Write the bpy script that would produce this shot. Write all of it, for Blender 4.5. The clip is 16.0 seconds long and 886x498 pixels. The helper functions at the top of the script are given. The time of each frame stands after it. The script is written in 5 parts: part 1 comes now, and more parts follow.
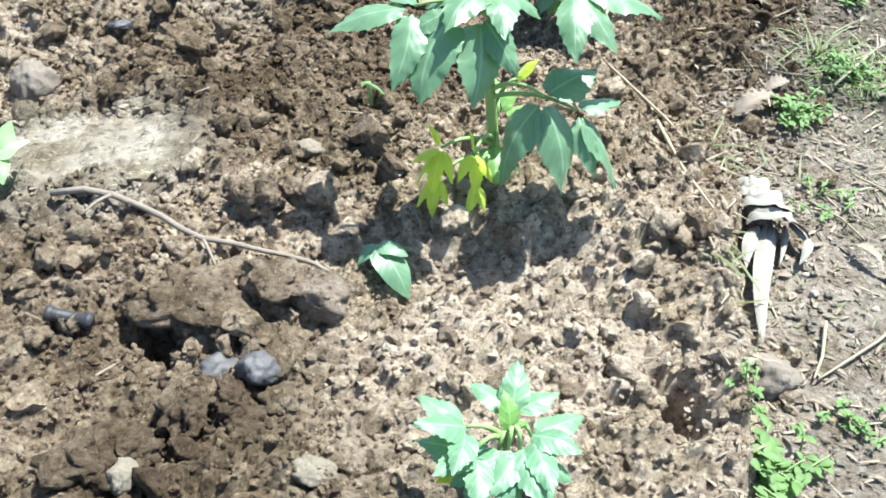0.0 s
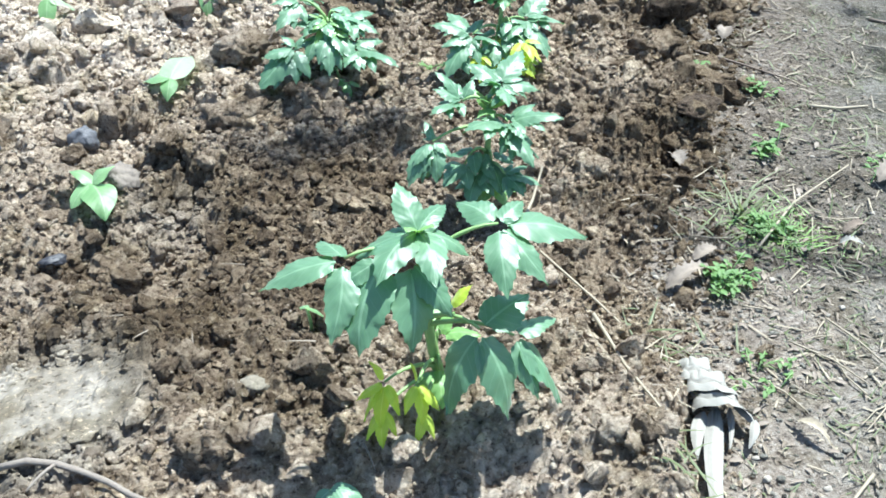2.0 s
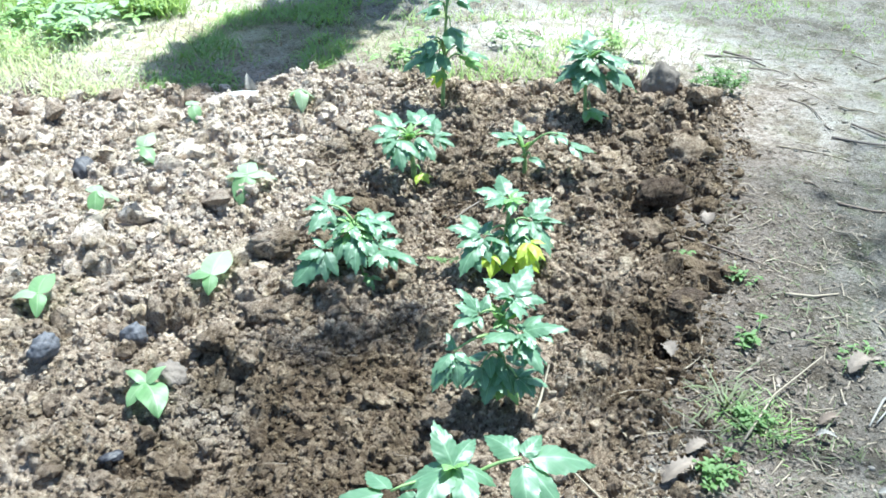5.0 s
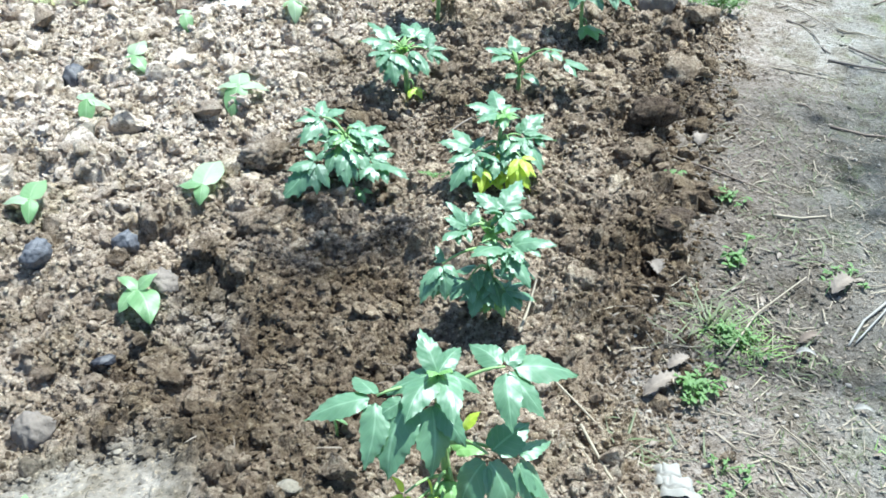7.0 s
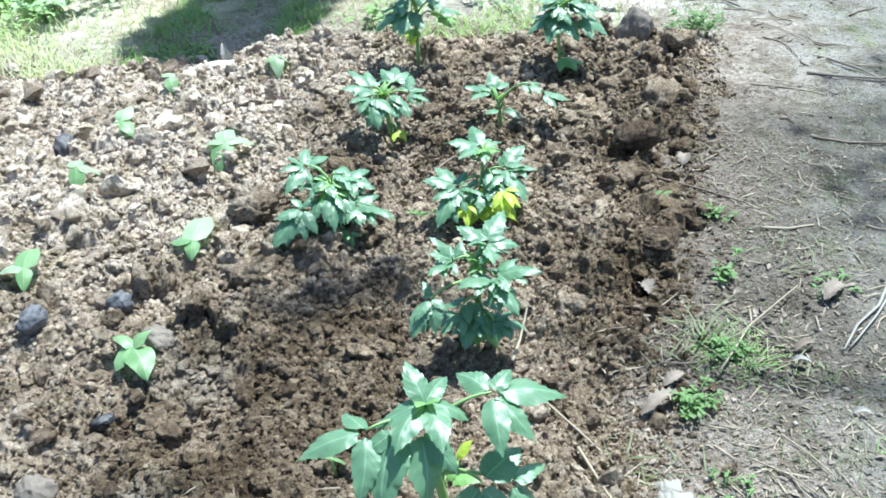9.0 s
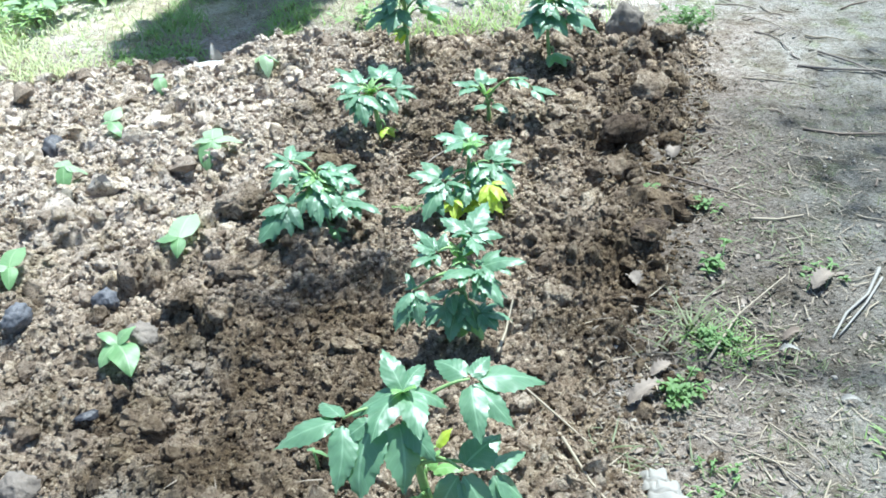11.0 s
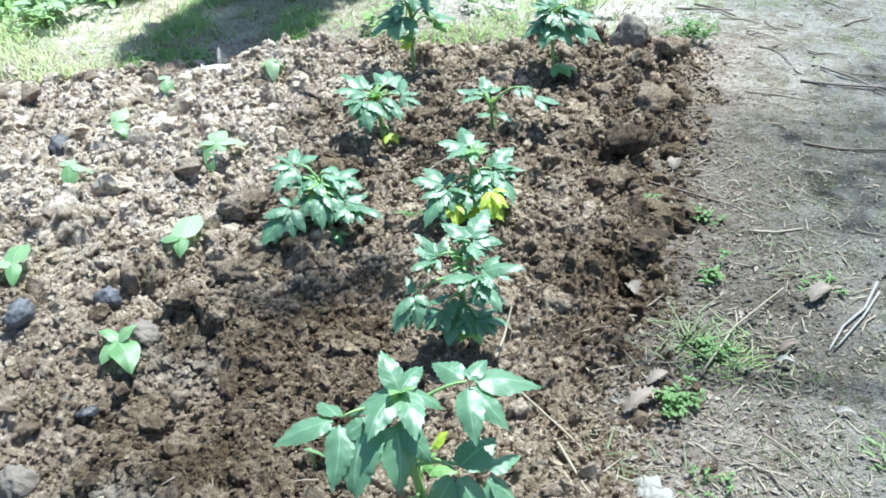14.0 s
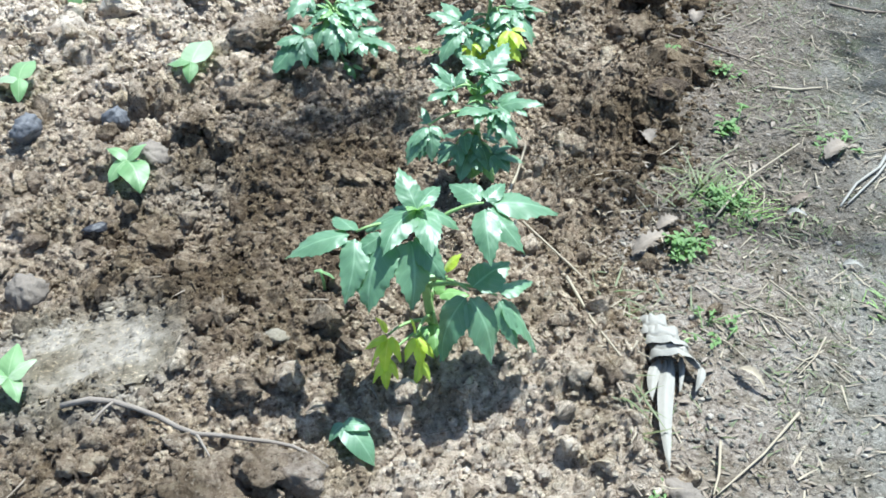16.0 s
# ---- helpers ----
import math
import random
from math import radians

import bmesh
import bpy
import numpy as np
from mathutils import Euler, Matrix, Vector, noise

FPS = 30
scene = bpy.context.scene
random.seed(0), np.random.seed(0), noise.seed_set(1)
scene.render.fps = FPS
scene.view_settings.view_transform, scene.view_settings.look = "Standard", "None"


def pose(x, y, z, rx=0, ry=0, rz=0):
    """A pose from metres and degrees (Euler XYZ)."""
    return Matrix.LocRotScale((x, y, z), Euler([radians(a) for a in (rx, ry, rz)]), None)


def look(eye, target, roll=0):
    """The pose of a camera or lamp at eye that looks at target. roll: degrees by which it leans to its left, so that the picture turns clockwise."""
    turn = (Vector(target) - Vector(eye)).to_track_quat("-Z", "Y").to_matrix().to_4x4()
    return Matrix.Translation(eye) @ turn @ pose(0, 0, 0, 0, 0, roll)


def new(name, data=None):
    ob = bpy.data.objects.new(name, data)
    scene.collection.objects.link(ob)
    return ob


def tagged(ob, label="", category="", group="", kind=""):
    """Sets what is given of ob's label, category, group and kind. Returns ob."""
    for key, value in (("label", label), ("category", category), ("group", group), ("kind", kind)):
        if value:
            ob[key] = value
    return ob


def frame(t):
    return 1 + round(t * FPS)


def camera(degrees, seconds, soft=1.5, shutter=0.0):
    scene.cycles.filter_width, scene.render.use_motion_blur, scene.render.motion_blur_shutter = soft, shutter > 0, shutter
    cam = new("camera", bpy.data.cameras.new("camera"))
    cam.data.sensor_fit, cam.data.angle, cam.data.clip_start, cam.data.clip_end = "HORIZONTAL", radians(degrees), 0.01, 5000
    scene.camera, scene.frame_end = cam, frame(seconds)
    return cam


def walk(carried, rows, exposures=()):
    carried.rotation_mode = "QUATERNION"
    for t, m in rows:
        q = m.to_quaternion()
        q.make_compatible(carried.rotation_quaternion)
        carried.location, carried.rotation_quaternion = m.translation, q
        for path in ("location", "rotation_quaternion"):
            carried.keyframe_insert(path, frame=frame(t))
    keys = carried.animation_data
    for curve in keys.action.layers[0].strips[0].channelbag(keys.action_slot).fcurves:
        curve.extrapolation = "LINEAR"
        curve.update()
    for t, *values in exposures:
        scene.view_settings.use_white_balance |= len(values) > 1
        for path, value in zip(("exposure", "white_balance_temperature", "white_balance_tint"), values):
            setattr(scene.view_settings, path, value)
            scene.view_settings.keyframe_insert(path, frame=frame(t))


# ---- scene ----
cam = camera(48, 16.0, soft=1.65)
PATH = [
    (0, -0.0000, -0.0000, 0.8200, 46.838, -3.914, 0.000),
    (0.5, 0.0244, -0.0124, 0.8257, 48.145, -3.136, -0.711),
    (1, 0.0295, 0.0182, 0.8590, 49.715, -2.038, -3.088),
    (1.5, 0.0304, 0.0622, 0.8934, 51.328, -2.113, -4.952),
    (2, 0.0103, 0.0900, 0.9424, 52.708, -1.191, -5.945),
    (2.5, -0.0124, 0.0957, 1.0432, 54.328, -0.167, -5.240),
    (3, -0.0175, 0.0955, 1.0722, 54.599, -0.673, -4.559),
    (3.5, -0.0226, 0.0642, 1.1876, 56.482, -0.154, -5.351),
    (4, -0.0337, 0.0367, 1.2083, 57.794, -0.689, -6.510),
    (4.2, -0.0491, 0.0408, 1.1868, 58.409, -1.551, -6.615),
    (6.3, -0.0618, 0.0395, 1.2092, 56.334, -2.231, -6.408),
    (6.5, -0.0579, 0.0365, 1.2022, 55.179, -2.857, -6.275),
    (7, -0.0539, 0.0236, 1.1902, 53.727, -2.947, -6.216),
    (7.5, -0.0481, 0.0035, 1.1768, 52.317, -2.888, -5.958),
    (8, -0.0409, 0.0204, 1.1952, 54.862, -1.508, -7.564),
    (8.5, -0.0423, 0.0177, 1.2012, 56.678, -1.469, -7.283),
    (9, -0.0119, -0.0081, 1.1842, 56.439, 1.080, -8.167),
    (9.2, 0.0162, -0.0092, 1.1606, 55.480, 2.227, -10.367),
    (11.3, 0.0226, -0.0242, 1.1552, 56.933, 1.688, -8.033),
    (11.5, 0.0205, -0.0254, 1.1518, 56.734, 1.393, -8.008),
    (12, 0.0207, -0.0267, 1.1580, 58.666, 1.434, -7.702),
    (12.5, 0.0241, -0.0235, 1.1569, 58.244, 1.744, -7.741),
    (13, 0.0252, -0.0357, 1.1600, 58.081, 1.385, -7.747),
    (13.5, 0.0251, -0.0413, 1.1621, 57.823, 0.916, -7.792),
    (14, 0.0236, -0.0389, 1.1588, 57.394, 0.882, -7.566),
    (14.5, 0.0221, -0.0370, 1.1568, 57.385, 0.888, -7.451),
    (15, 0.0220, -0.0352, 1.1530, 57.303, 0.597, -7.223),
    (15.5, 0.0106, -0.0410, 1.1378, 53.511, 1.593, -7.535),
    (16, -0.0115, -0.0633, 1.0919, 50.147, -1.595, -6.154),
]
walk(cam, [(t, pose(x, y, z, rx, ry, rz)) for t, x, y, z, rx, ry, rz in PATH],
     [(0.0, 1.50, 5980, 3), (1.0, 1.42, 5850, 3), (2.0, 1.34, 5600, 2), (4.0, 1.36, 5520, 1), (7.0, 1.24, 5500, 1), (12.5, 1.16, 5470, 1), (15.5, 1.12, 5480, 1), (16.0, 1.12, 5570, 2)])

# ---- world and sun ----
SUN = Vector((0.30, 0.27, 1.0)).normalized()
world = bpy.data.worlds.new("world")
scene.world = world
world.use_nodes = True
wn = world.node_tree
sky = wn.nodes.new("ShaderNodeTexSky")
sky.sky_type, sky.sun_disc = "NISHITA", False
sky.sun_elevation, sky.sun_rotation = math.asin(SUN.z), math.atan2(SUN.x, SUN.y)
wn.nodes["Background"].inputs["Strength"].default_value = 0.096
wn.links.new(sky.outputs[0], wn.nodes["Background"].inputs["Color"])
sun = new("sun", bpy.data.lights.new("sun", "SUN"))
sun.data.energy, sun.data.angle, sun.data.color = 5.0, radians(0.55), (1.0, 0.965, 0.90)
sun.matrix_world = look(SUN * 12, (0, 0, 0))


# ---- materials ----
def nodes_of(name):
    m = bpy.data.materials.new(name)
    m.use_nodes = True
    t = m.node_tree
    return m, t, t.nodes["Principled BSDF"], t.nodes["Material Output"]


def add(t, kind, **values):
    n = t.nodes.new(kind)
    for k, v in values.items():
        n.inputs[k.replace("_", " ")].default_value = v
    return n


def noise_at(t, vec, scale, detail=4.0, rough=0.6):
    n = add(t, "ShaderNodeTexNoise", Scale=scale, Detail=detail, Roughness=rough)
    t.links.new(vec, n.inputs["Vector"])
    return n.outputs["Fac"]


def ramp(t, fac, stops):
    n = t.nodes.new("ShaderNodeValToRGB")
    e = n.color_ramp.elements
    while len(e) < len(stops):
        e.new(0.5)
    for el, (p, c) in zip(e, stops):
        el.position, el.color = p, (*c, 1)
    t.links.new(fac, n.inputs["Fac"])
    return n.outputs["Color"]


def mix(t, fac, a, b, mode="MIX"):
    n = t.nodes.new("ShaderNodeMix")
    n.data_type, n.blend_type = "RGBA", mode
    for sock, val in ((n.inputs["Factor"], fac), (n.inputs["A"], a), (n.inputs["B"], b)):
        if isinstance(val, (int, float)):
            sock.default_value = val
        elif isinstance(val, tuple):
            sock.default_value = (*val, 1)
        else:
            t.links.new(val, sock)
    return n.outputs["Result"]


def bump(t, bsdf, height, strength, distance):
    n = add(t, "ShaderNodeBump", Strength=strength, Distance=distance)
    t.links.new(height, n.inputs["Height"])
    t.links.new(n.outputs["Normal"], bsdf.inputs["Normal"])


# dampness and painted shade (plus), dryness and painted sun (minus): x, y, radius, amount
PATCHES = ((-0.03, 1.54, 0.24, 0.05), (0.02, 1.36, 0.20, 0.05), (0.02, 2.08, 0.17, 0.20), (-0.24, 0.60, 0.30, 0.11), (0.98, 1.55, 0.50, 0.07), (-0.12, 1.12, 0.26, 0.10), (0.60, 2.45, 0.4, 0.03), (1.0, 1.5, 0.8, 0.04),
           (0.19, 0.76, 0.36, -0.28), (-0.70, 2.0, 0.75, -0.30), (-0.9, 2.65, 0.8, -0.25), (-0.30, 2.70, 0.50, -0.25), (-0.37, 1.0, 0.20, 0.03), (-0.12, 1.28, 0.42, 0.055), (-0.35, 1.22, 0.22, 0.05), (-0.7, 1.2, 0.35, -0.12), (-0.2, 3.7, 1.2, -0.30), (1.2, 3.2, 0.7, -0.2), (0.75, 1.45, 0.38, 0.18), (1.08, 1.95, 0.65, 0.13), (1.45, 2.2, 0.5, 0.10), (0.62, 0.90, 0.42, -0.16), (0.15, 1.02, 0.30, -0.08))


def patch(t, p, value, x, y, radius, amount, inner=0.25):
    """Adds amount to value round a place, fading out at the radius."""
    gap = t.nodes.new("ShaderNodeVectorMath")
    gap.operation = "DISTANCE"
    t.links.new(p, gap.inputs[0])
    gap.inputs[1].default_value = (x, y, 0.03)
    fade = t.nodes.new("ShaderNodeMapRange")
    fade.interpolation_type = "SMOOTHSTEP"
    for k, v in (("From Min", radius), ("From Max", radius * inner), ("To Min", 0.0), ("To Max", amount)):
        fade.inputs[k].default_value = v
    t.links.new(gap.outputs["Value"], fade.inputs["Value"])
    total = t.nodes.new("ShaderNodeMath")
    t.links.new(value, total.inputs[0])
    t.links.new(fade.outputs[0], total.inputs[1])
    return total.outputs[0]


def earth(name, dark, mid, light, damp_shade_tint, coarse=6.0, rough=0.92, grey=None, vary=False):
    """Soil: grain and crumbs, dampness with painted shade, and sunlight painted as paler soil on the bright side. grey:
    the trodden colour, mixed in by the "trodden" layer.
    """
    m, t, b, _ = nodes_of(name)
    geo = t.nodes.new("ShaderNodeNewGeometry")
    p = geo.outputs["Position"]
    grain = noise_at(t, p, 60, 7, 0.72)
    crumbs = ramp(t, grain, [(0.30, dark), (0.5, mid), (0.70, light)])
    if grey:
        att = t.nodes.new("ShaderNodeAttribute")
        att.attribute_name = "trodden"
        packed = ramp(t, grain, [(0.30, tuple(c * 0.72 for c in grey)), (0.72, tuple(c * 1.3 for c in grey))])
        zero = t.nodes.new("ShaderNodeValue")
        zero.outputs[0].default_value = 0.0
        # pale sand beyond the bed, with the sun's brightness put into its colour
        sunlit_sand = patch(t, p, zero.outputs[0], -1.0, 3.35, 0.95, 1.0, 0.45)
        sunlit_sand = patch(t, p, sunlit_sand, -0.45, 4.15, 0.65, 0.8, 0.4)
        sunlit_sand = patch(t, p, sunlit_sand, 1.25, 2.75, 0.75, 0.22)
        sunlit_sand = patch(t, p, sunlit_sand, 0.85, 3.25, 0.70, 0.9)
        sunlit_sand = patch(t, p, sunlit_sand, -0.66, 3.48, 0.42, 0.9)
        sunlit_sand = patch(t, p, sunlit_sand, 0.15, 3.2, 0.45, 0.45)
        packed = mix(t, sunlit_sand, packed, ramp(t, grain, [(0.30, (0.66, 0.60, 0.50)), (0.72, (0.88, 0.82, 0.72))]))
        # olive cast of the far shade, put into the ground's colour
        olive_shade = patch(t, p, zero.outputs[0], -0.2, 3.3, 0.6, 0.9, 0.6)
        packed = mix(t, olive_shade, packed, mix(t, 1.0, packed, (0.86, 0.86, 0.60), "MULTIPLY"))
        moss = ramp(t, noise_at(t, p, 9, 5, 0.65), [(0.54, (0, 0, 0)), (0.66, (1, 1, 1))])
        packed = mix(t, moss, packed, mix(t, 1.0, packed, (0.78, 0.88, 0.62), "MULTIPLY"))
        crumbs = mix(t, att.outputs["Fac"], crumbs, packed)
    else:
        zero = t.nodes.new("ShaderNodeValue")
        zero.outputs[0].default_value = 0.0
        # paler soil left and near: strong sunlight put into its dry colour
        sunlit_dry = patch(t, p, zero.outputs[0], -0.85, 2.65, 1.40, 1.0, 0.38)
        sunlit_dry = patch(t, p, sunlit_dry, 0.16, 0.68, 0.40, 0.55, 0.2)
        sunlit_dry = patch(t, p, sunlit_dry, -0.50, 1.02, 0.20, 0.2, 0.4)
        sunlit_dry = patch(t, p, sunlit_dry, -0.70, 1.28, 0.32, 0.35, 0.3)
        crumbs = mix(t, sunlit_dry, crumbs, ramp(t, grain, [(0.30, (0.40, 0.31, 0.235)), (0.5, (0.73, 0.61, 0.49)), (0.70, (0.88, 0.79, 0.68))]))
        silt = patch(t, p, zero.outputs[0], -0.40, 1.0, 0.20, 1.0, 0.55)
        silt = patch(t, p, silt, -0.27, 1.42, 0.13, 0.35, 0.3)
        crumbs = mix(t, silt, crumbs, ramp(t, grain, [(0.30, (0.29, 0.26, 0.22)), (0.70, (0.49, 0.45, 0.395))]))
    mottle = ramp(t, noise_at(t, p, 13, 5, 0.62), [(0.47, (0, 0, 0)), (0.60, (1, 1, 1))])
    crumbs = mix(t, mottle, crumbs, mix(t, 1.0, crumbs, (0.65, 0.625, 0.56), "MULTIPLY"))
    damp_shade = noise_at(t, p, coarse, 5, 0.6)
    # painted shade and sun added to the random dampness
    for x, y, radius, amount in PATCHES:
        damp_shade = patch(t, p, damp_shade, x, y, radius, amount)
    damp_shade_mask = ramp(t, damp_shade, [(0.44, (0, 0, 0)), (0.66, (1, 1, 1))])
    specks = ramp(t, noise_at(t, p, 170, 3), [(0.57, (0, 0, 0)), (0.66, (1, 1, 1))])
    crumbs = mix(t, specks, crumbs, mix(t, 0.65, crumbs, light))
    pits = ramp(t, noise_at(t, p, 120, 3), [(0.32, (1, 1, 1)), (0.42, (0, 0, 0))])
    crumbs = mix(t, pits, crumbs, mix(t, 1.0, crumbs, (0.45, 0.42, 0.40), "MULTIPLY"))
    col = mix(t, damp_shade_mask, crumbs, mix(t, 1.0, crumbs, damp_shade_tint, "MULTIPLY"))
    if vary:
        col = mix(t, 1.0, col, ramp(t, geo.outputs["Random Per Island"], [(0.0, (0.50, 0.46, 0.42)), (0.55, (1.0, 1.0, 1.0)), (1.0, (1.35, 1.35, 1.3))]), "MULTIPLY")
    t.links.new(col, b.inputs["Base Color"])
    b.inputs["Roughness"].default_value = rough
    b.inputs["Specular IOR Level"].default_value = 0.25
    rough_height = t.nodes.new("ShaderNodeMath")
    rough_height.operation = "MULTIPLY_ADD"
    t.links.new(noise_at(t, p, 48, 4, 0.6), rough_height.inputs[0])
    rough_height.inputs[1].default_value = 1.6
    t.links.new(noise_at(t, p, 190, 8, 0.8), rough_height.inputs[2])
    full = t.nodes.new("ShaderNodeValue")
    full.outputs[0].default_value = 1.0
    keep = patch(t, p, full.outputs[0], -0.39, 1.0, 0.19, -0.8, 0.5)
    height = t.nodes.new("ShaderNodeMath")
    height.operation = "MULTIPLY"
    t.links.new(rough_height.outputs[0], height.inputs[0])
    t.links.new(keep, height.inputs[1])
    bump(t, b, height.outputs[0], 1.0, 0.011)
    return m


def leafy(name, front, vein, glow, gloss=0.42, through_light=0.38, down=0.55):
    """A leaf blade: veins from its own layout, a waxy upper face and light that comes through."""
    m, t, b, out = nodes_of(name)
    uv = t.nodes.new("ShaderNodeUVMap")
    sep = t.nodes.new("ShaderNodeSeparateXYZ")
    t.links.new(uv.outputs[0], sep.inputs[0])

    def calc(op, a, c=None):
        n = t.nodes.new("ShaderNodeMath")
        n.operation = op
        for s, v in zip(n.inputs, (a, c)):
            if isinstance(v, (int, float)):
                s.default_value = v
            elif v is not None:
                t.links.new(v, s)
        return n.outputs[0]

    off = calc("ABSOLUTE", calc("SUBTRACT", sep.outputs["Y"], 0.5))
    ribs = calc("SINE", calc("MULTIPLY", calc("SUBTRACT", sep.outputs["X"], calc("MULTIPLY", off, 0.55)), 44.0))
    quilt = calc("MULTIPLY", calc("SUBTRACT", 1.0, ribs), calc("MINIMUM", calc("MULTIPLY", off, 4.0), 0.5))
    ribs = calc("MULTIPLY", calc("GREATER_THAN", ribs, 0.90), 0.22)
    midrib = calc("LESS_THAN", off, 0.03)
    lines = calc("MAXIMUM", ribs, midrib)
    geo = t.nodes.new("ShaderNodeNewGeometry")
    info = t.nodes.new("ShaderNodeObjectInfo")
    tone = noise_at(t, geo.outputs["Position"], 30, 3)
    base = mix(t, tone, tuple(c * 0.72 for c in front), tuple(min(1, c * 1.3) for c in front))
    base = mix(t, calc("MULTIPLY", info.outputs["Random"], 0.35), base, vein)
    base = mix(t, lines, base, vein)
    t.links.new(base, b.inputs["Base Color"])
    b.inputs["Roughness"].default_value = gloss
    b.inputs["Specular IOR Level"].default_value = 0.8
    b.inputs["Sheen Weight"].default_value, b.inputs["Sheen Roughness"].default_value = down, 0.35
    bump(t, b, mix(t, 0.35, quilt, noise_at(t, geo.outputs["Position"], 160, 3)), 0.2, 0.001)
    tr = t.nodes.new("ShaderNodeBsdfTranslucent")
    t.links.new(mix(t, 0.6, base, glow), tr.inputs["Color"])
    mx = t.nodes.new("ShaderNodeMixShader")
    mx.inputs[0].default_value = through_light
    t.links.new(b.outputs[0], mx.inputs[1])
    t.links.new(tr.outputs[0], mx.inputs[2])
    t.links.new(mx.outputs[0], out.inputs["Surface"])
    return m


def plain(name, a, c, scale=60.0, rough=0.8, relief=0.3, metal=0.0):
    m, t, b, _ = nodes_of(name)
    geo = t.nodes.new("ShaderNodeNewGeometry")
    p = geo.outputs["Position"]
    isl = geo.outputs["Random Per Island"]
    col = mix(t, noise_at(t, p, scale, 5, 0.65), a, c)
    col = mix(t, isl, col, mix(t, 0.5, col, c))
    t.links.new(col, b.inputs["Base Color"])
    b.inputs["Roughness"].default_value, b.inputs["Metallic"].default_value = rough, metal
    bump(t, b, noise_at(t, p, scale * 3, 5, 0.7), relief, 0.004)
    return m


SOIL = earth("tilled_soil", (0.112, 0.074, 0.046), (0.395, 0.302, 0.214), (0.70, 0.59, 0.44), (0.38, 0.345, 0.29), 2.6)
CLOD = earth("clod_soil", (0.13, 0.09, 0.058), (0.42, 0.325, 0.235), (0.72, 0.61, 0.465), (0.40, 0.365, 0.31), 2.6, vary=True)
# darker clod soil; the edge clod's shaded face is put into this colour
DARKCLOD = earth("dark_clod", (0.075, 0.052, 0.036), (0.24, 0.18, 0.135), (0.42, 0.35, 0.27), (0.45, 0.41, 0.36), 2.6)
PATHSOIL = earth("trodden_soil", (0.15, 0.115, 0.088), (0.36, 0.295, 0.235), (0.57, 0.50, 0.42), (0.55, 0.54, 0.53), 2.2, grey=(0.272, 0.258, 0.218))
STONE = plain("grey_stone", (0.105, 0.085, 0.068), (0.25, 0.21, 0.17), 45, 0.85, 0.8)
WHITESTONE = plain("white_stone", (0.50, 0.47, 0.42), (0.78, 0.75, 0.70), 40, 0.85, 0.5)
BLUESTONE = plain("blue_grey_stone", (0.055, 0.056, 0.062), (0.135, 0.133, 0.14), 40, 0.6, 0.5)
CLODSTONE = plain("earthy_stone", (0.115, 0.095, 0.075), (0.235, 0.20, 0.16), 40, 0.9, 0.8)
PALESTONE = plain("pale_stone", (0.13, 0.11, 0.08), (0.30, 0.26, 0.195), 80, 0.9, 1.0)
DARKSTONE = plain("dark_stone", (0.035, 0.034, 0.038), (0.095, 0.09, 0.092), 40, 0.55, 0.4)
PLASTIC = plain("weathered_plastic", (0.010, 0.011, 0.016), (0.045, 0.042, 0.045), 50, 0.5, 0.3)
LEAF = leafy("tomato_leaf", (0.102, 0.202, 0.104), (0.21, 0.34, 0.20), (0.15, 0.46, 0.05), 0.43, 0.26, 0.30)
YOUNG = leafy("young_leaf", (0.20, 0.38, 0.11), (0.32, 0.50, 0.20), (0.45, 0.75, 0.08), 0.45, 0.42, 0.3)
BRIGHT = leafy("pale_tomato_leaf", (0.11, 0.24, 0.125), (0.24, 0.38, 0.23), (0.26, 0.56, 0.12), 0.5, 0.3, 0.4)
YELLOW = leafy("yellowed_leaf", (0.50, 0.64, 0.05), (0.64, 0.72, 0.14), (0.80, 0.95, 0.06), 0.5, 0.5)
BEAN = leafy("seedling_leaf", (0.17, 0.31, 0.115), (0.30, 0.44, 0.22), (0.32, 0.60, 0.16), 0.5)
WEED = leafy("weed_leaf", (0.10, 0.20, 0.04), (0.15, 0.25, 0.07), (0.22, 0.38, 0.04), 0.65, 0.35, 0.05)
GRASS = leafy("grass_blade", (0.20, 0.33, 0.08), (0.32, 0.42, 0.16), (0.42, 0.6, 0.10), 0.55, 0.38, 0.15)
# lit copy of the grass: strong sunlight put into its colour
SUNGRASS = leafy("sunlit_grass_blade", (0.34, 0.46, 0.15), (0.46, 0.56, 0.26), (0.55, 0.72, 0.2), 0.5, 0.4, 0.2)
OLIVE = leafy("olive_grass_blade", (0.13, 0.155, 0.06), (0.22, 0.23, 0.12), (0.24, 0.30, 0.08), 0.6, 0.3, 0.1)
# paler lit copies for far grass, weeds and seedlings: sun put into the colour
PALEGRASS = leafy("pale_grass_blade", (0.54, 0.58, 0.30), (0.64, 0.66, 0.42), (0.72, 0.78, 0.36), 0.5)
PALELEAF = leafy("sunlit_pale_leaf", (0.33, 0.45, 0.25), (0.48, 0.57, 0.38), (0.55, 0.75, 0.35), 0.45)
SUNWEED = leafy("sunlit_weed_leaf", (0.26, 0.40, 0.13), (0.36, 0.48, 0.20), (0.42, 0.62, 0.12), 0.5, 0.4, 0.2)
STEM = plain("green_stem", (0.16, 0.28, 0.08), (0.26, 0.38, 0.14), 70, 0.55, 0.2)
STRAW = plain("dry_straw", (0.18, 0.145, 0.095), (0.38, 0.32, 0.23), 50, 0.75, 0.3)
HUSK = plain("bleached_husk", (0.15, 0.14, 0.118), (0.32, 0.30, 0.26), 30, 0.7, 0.3)
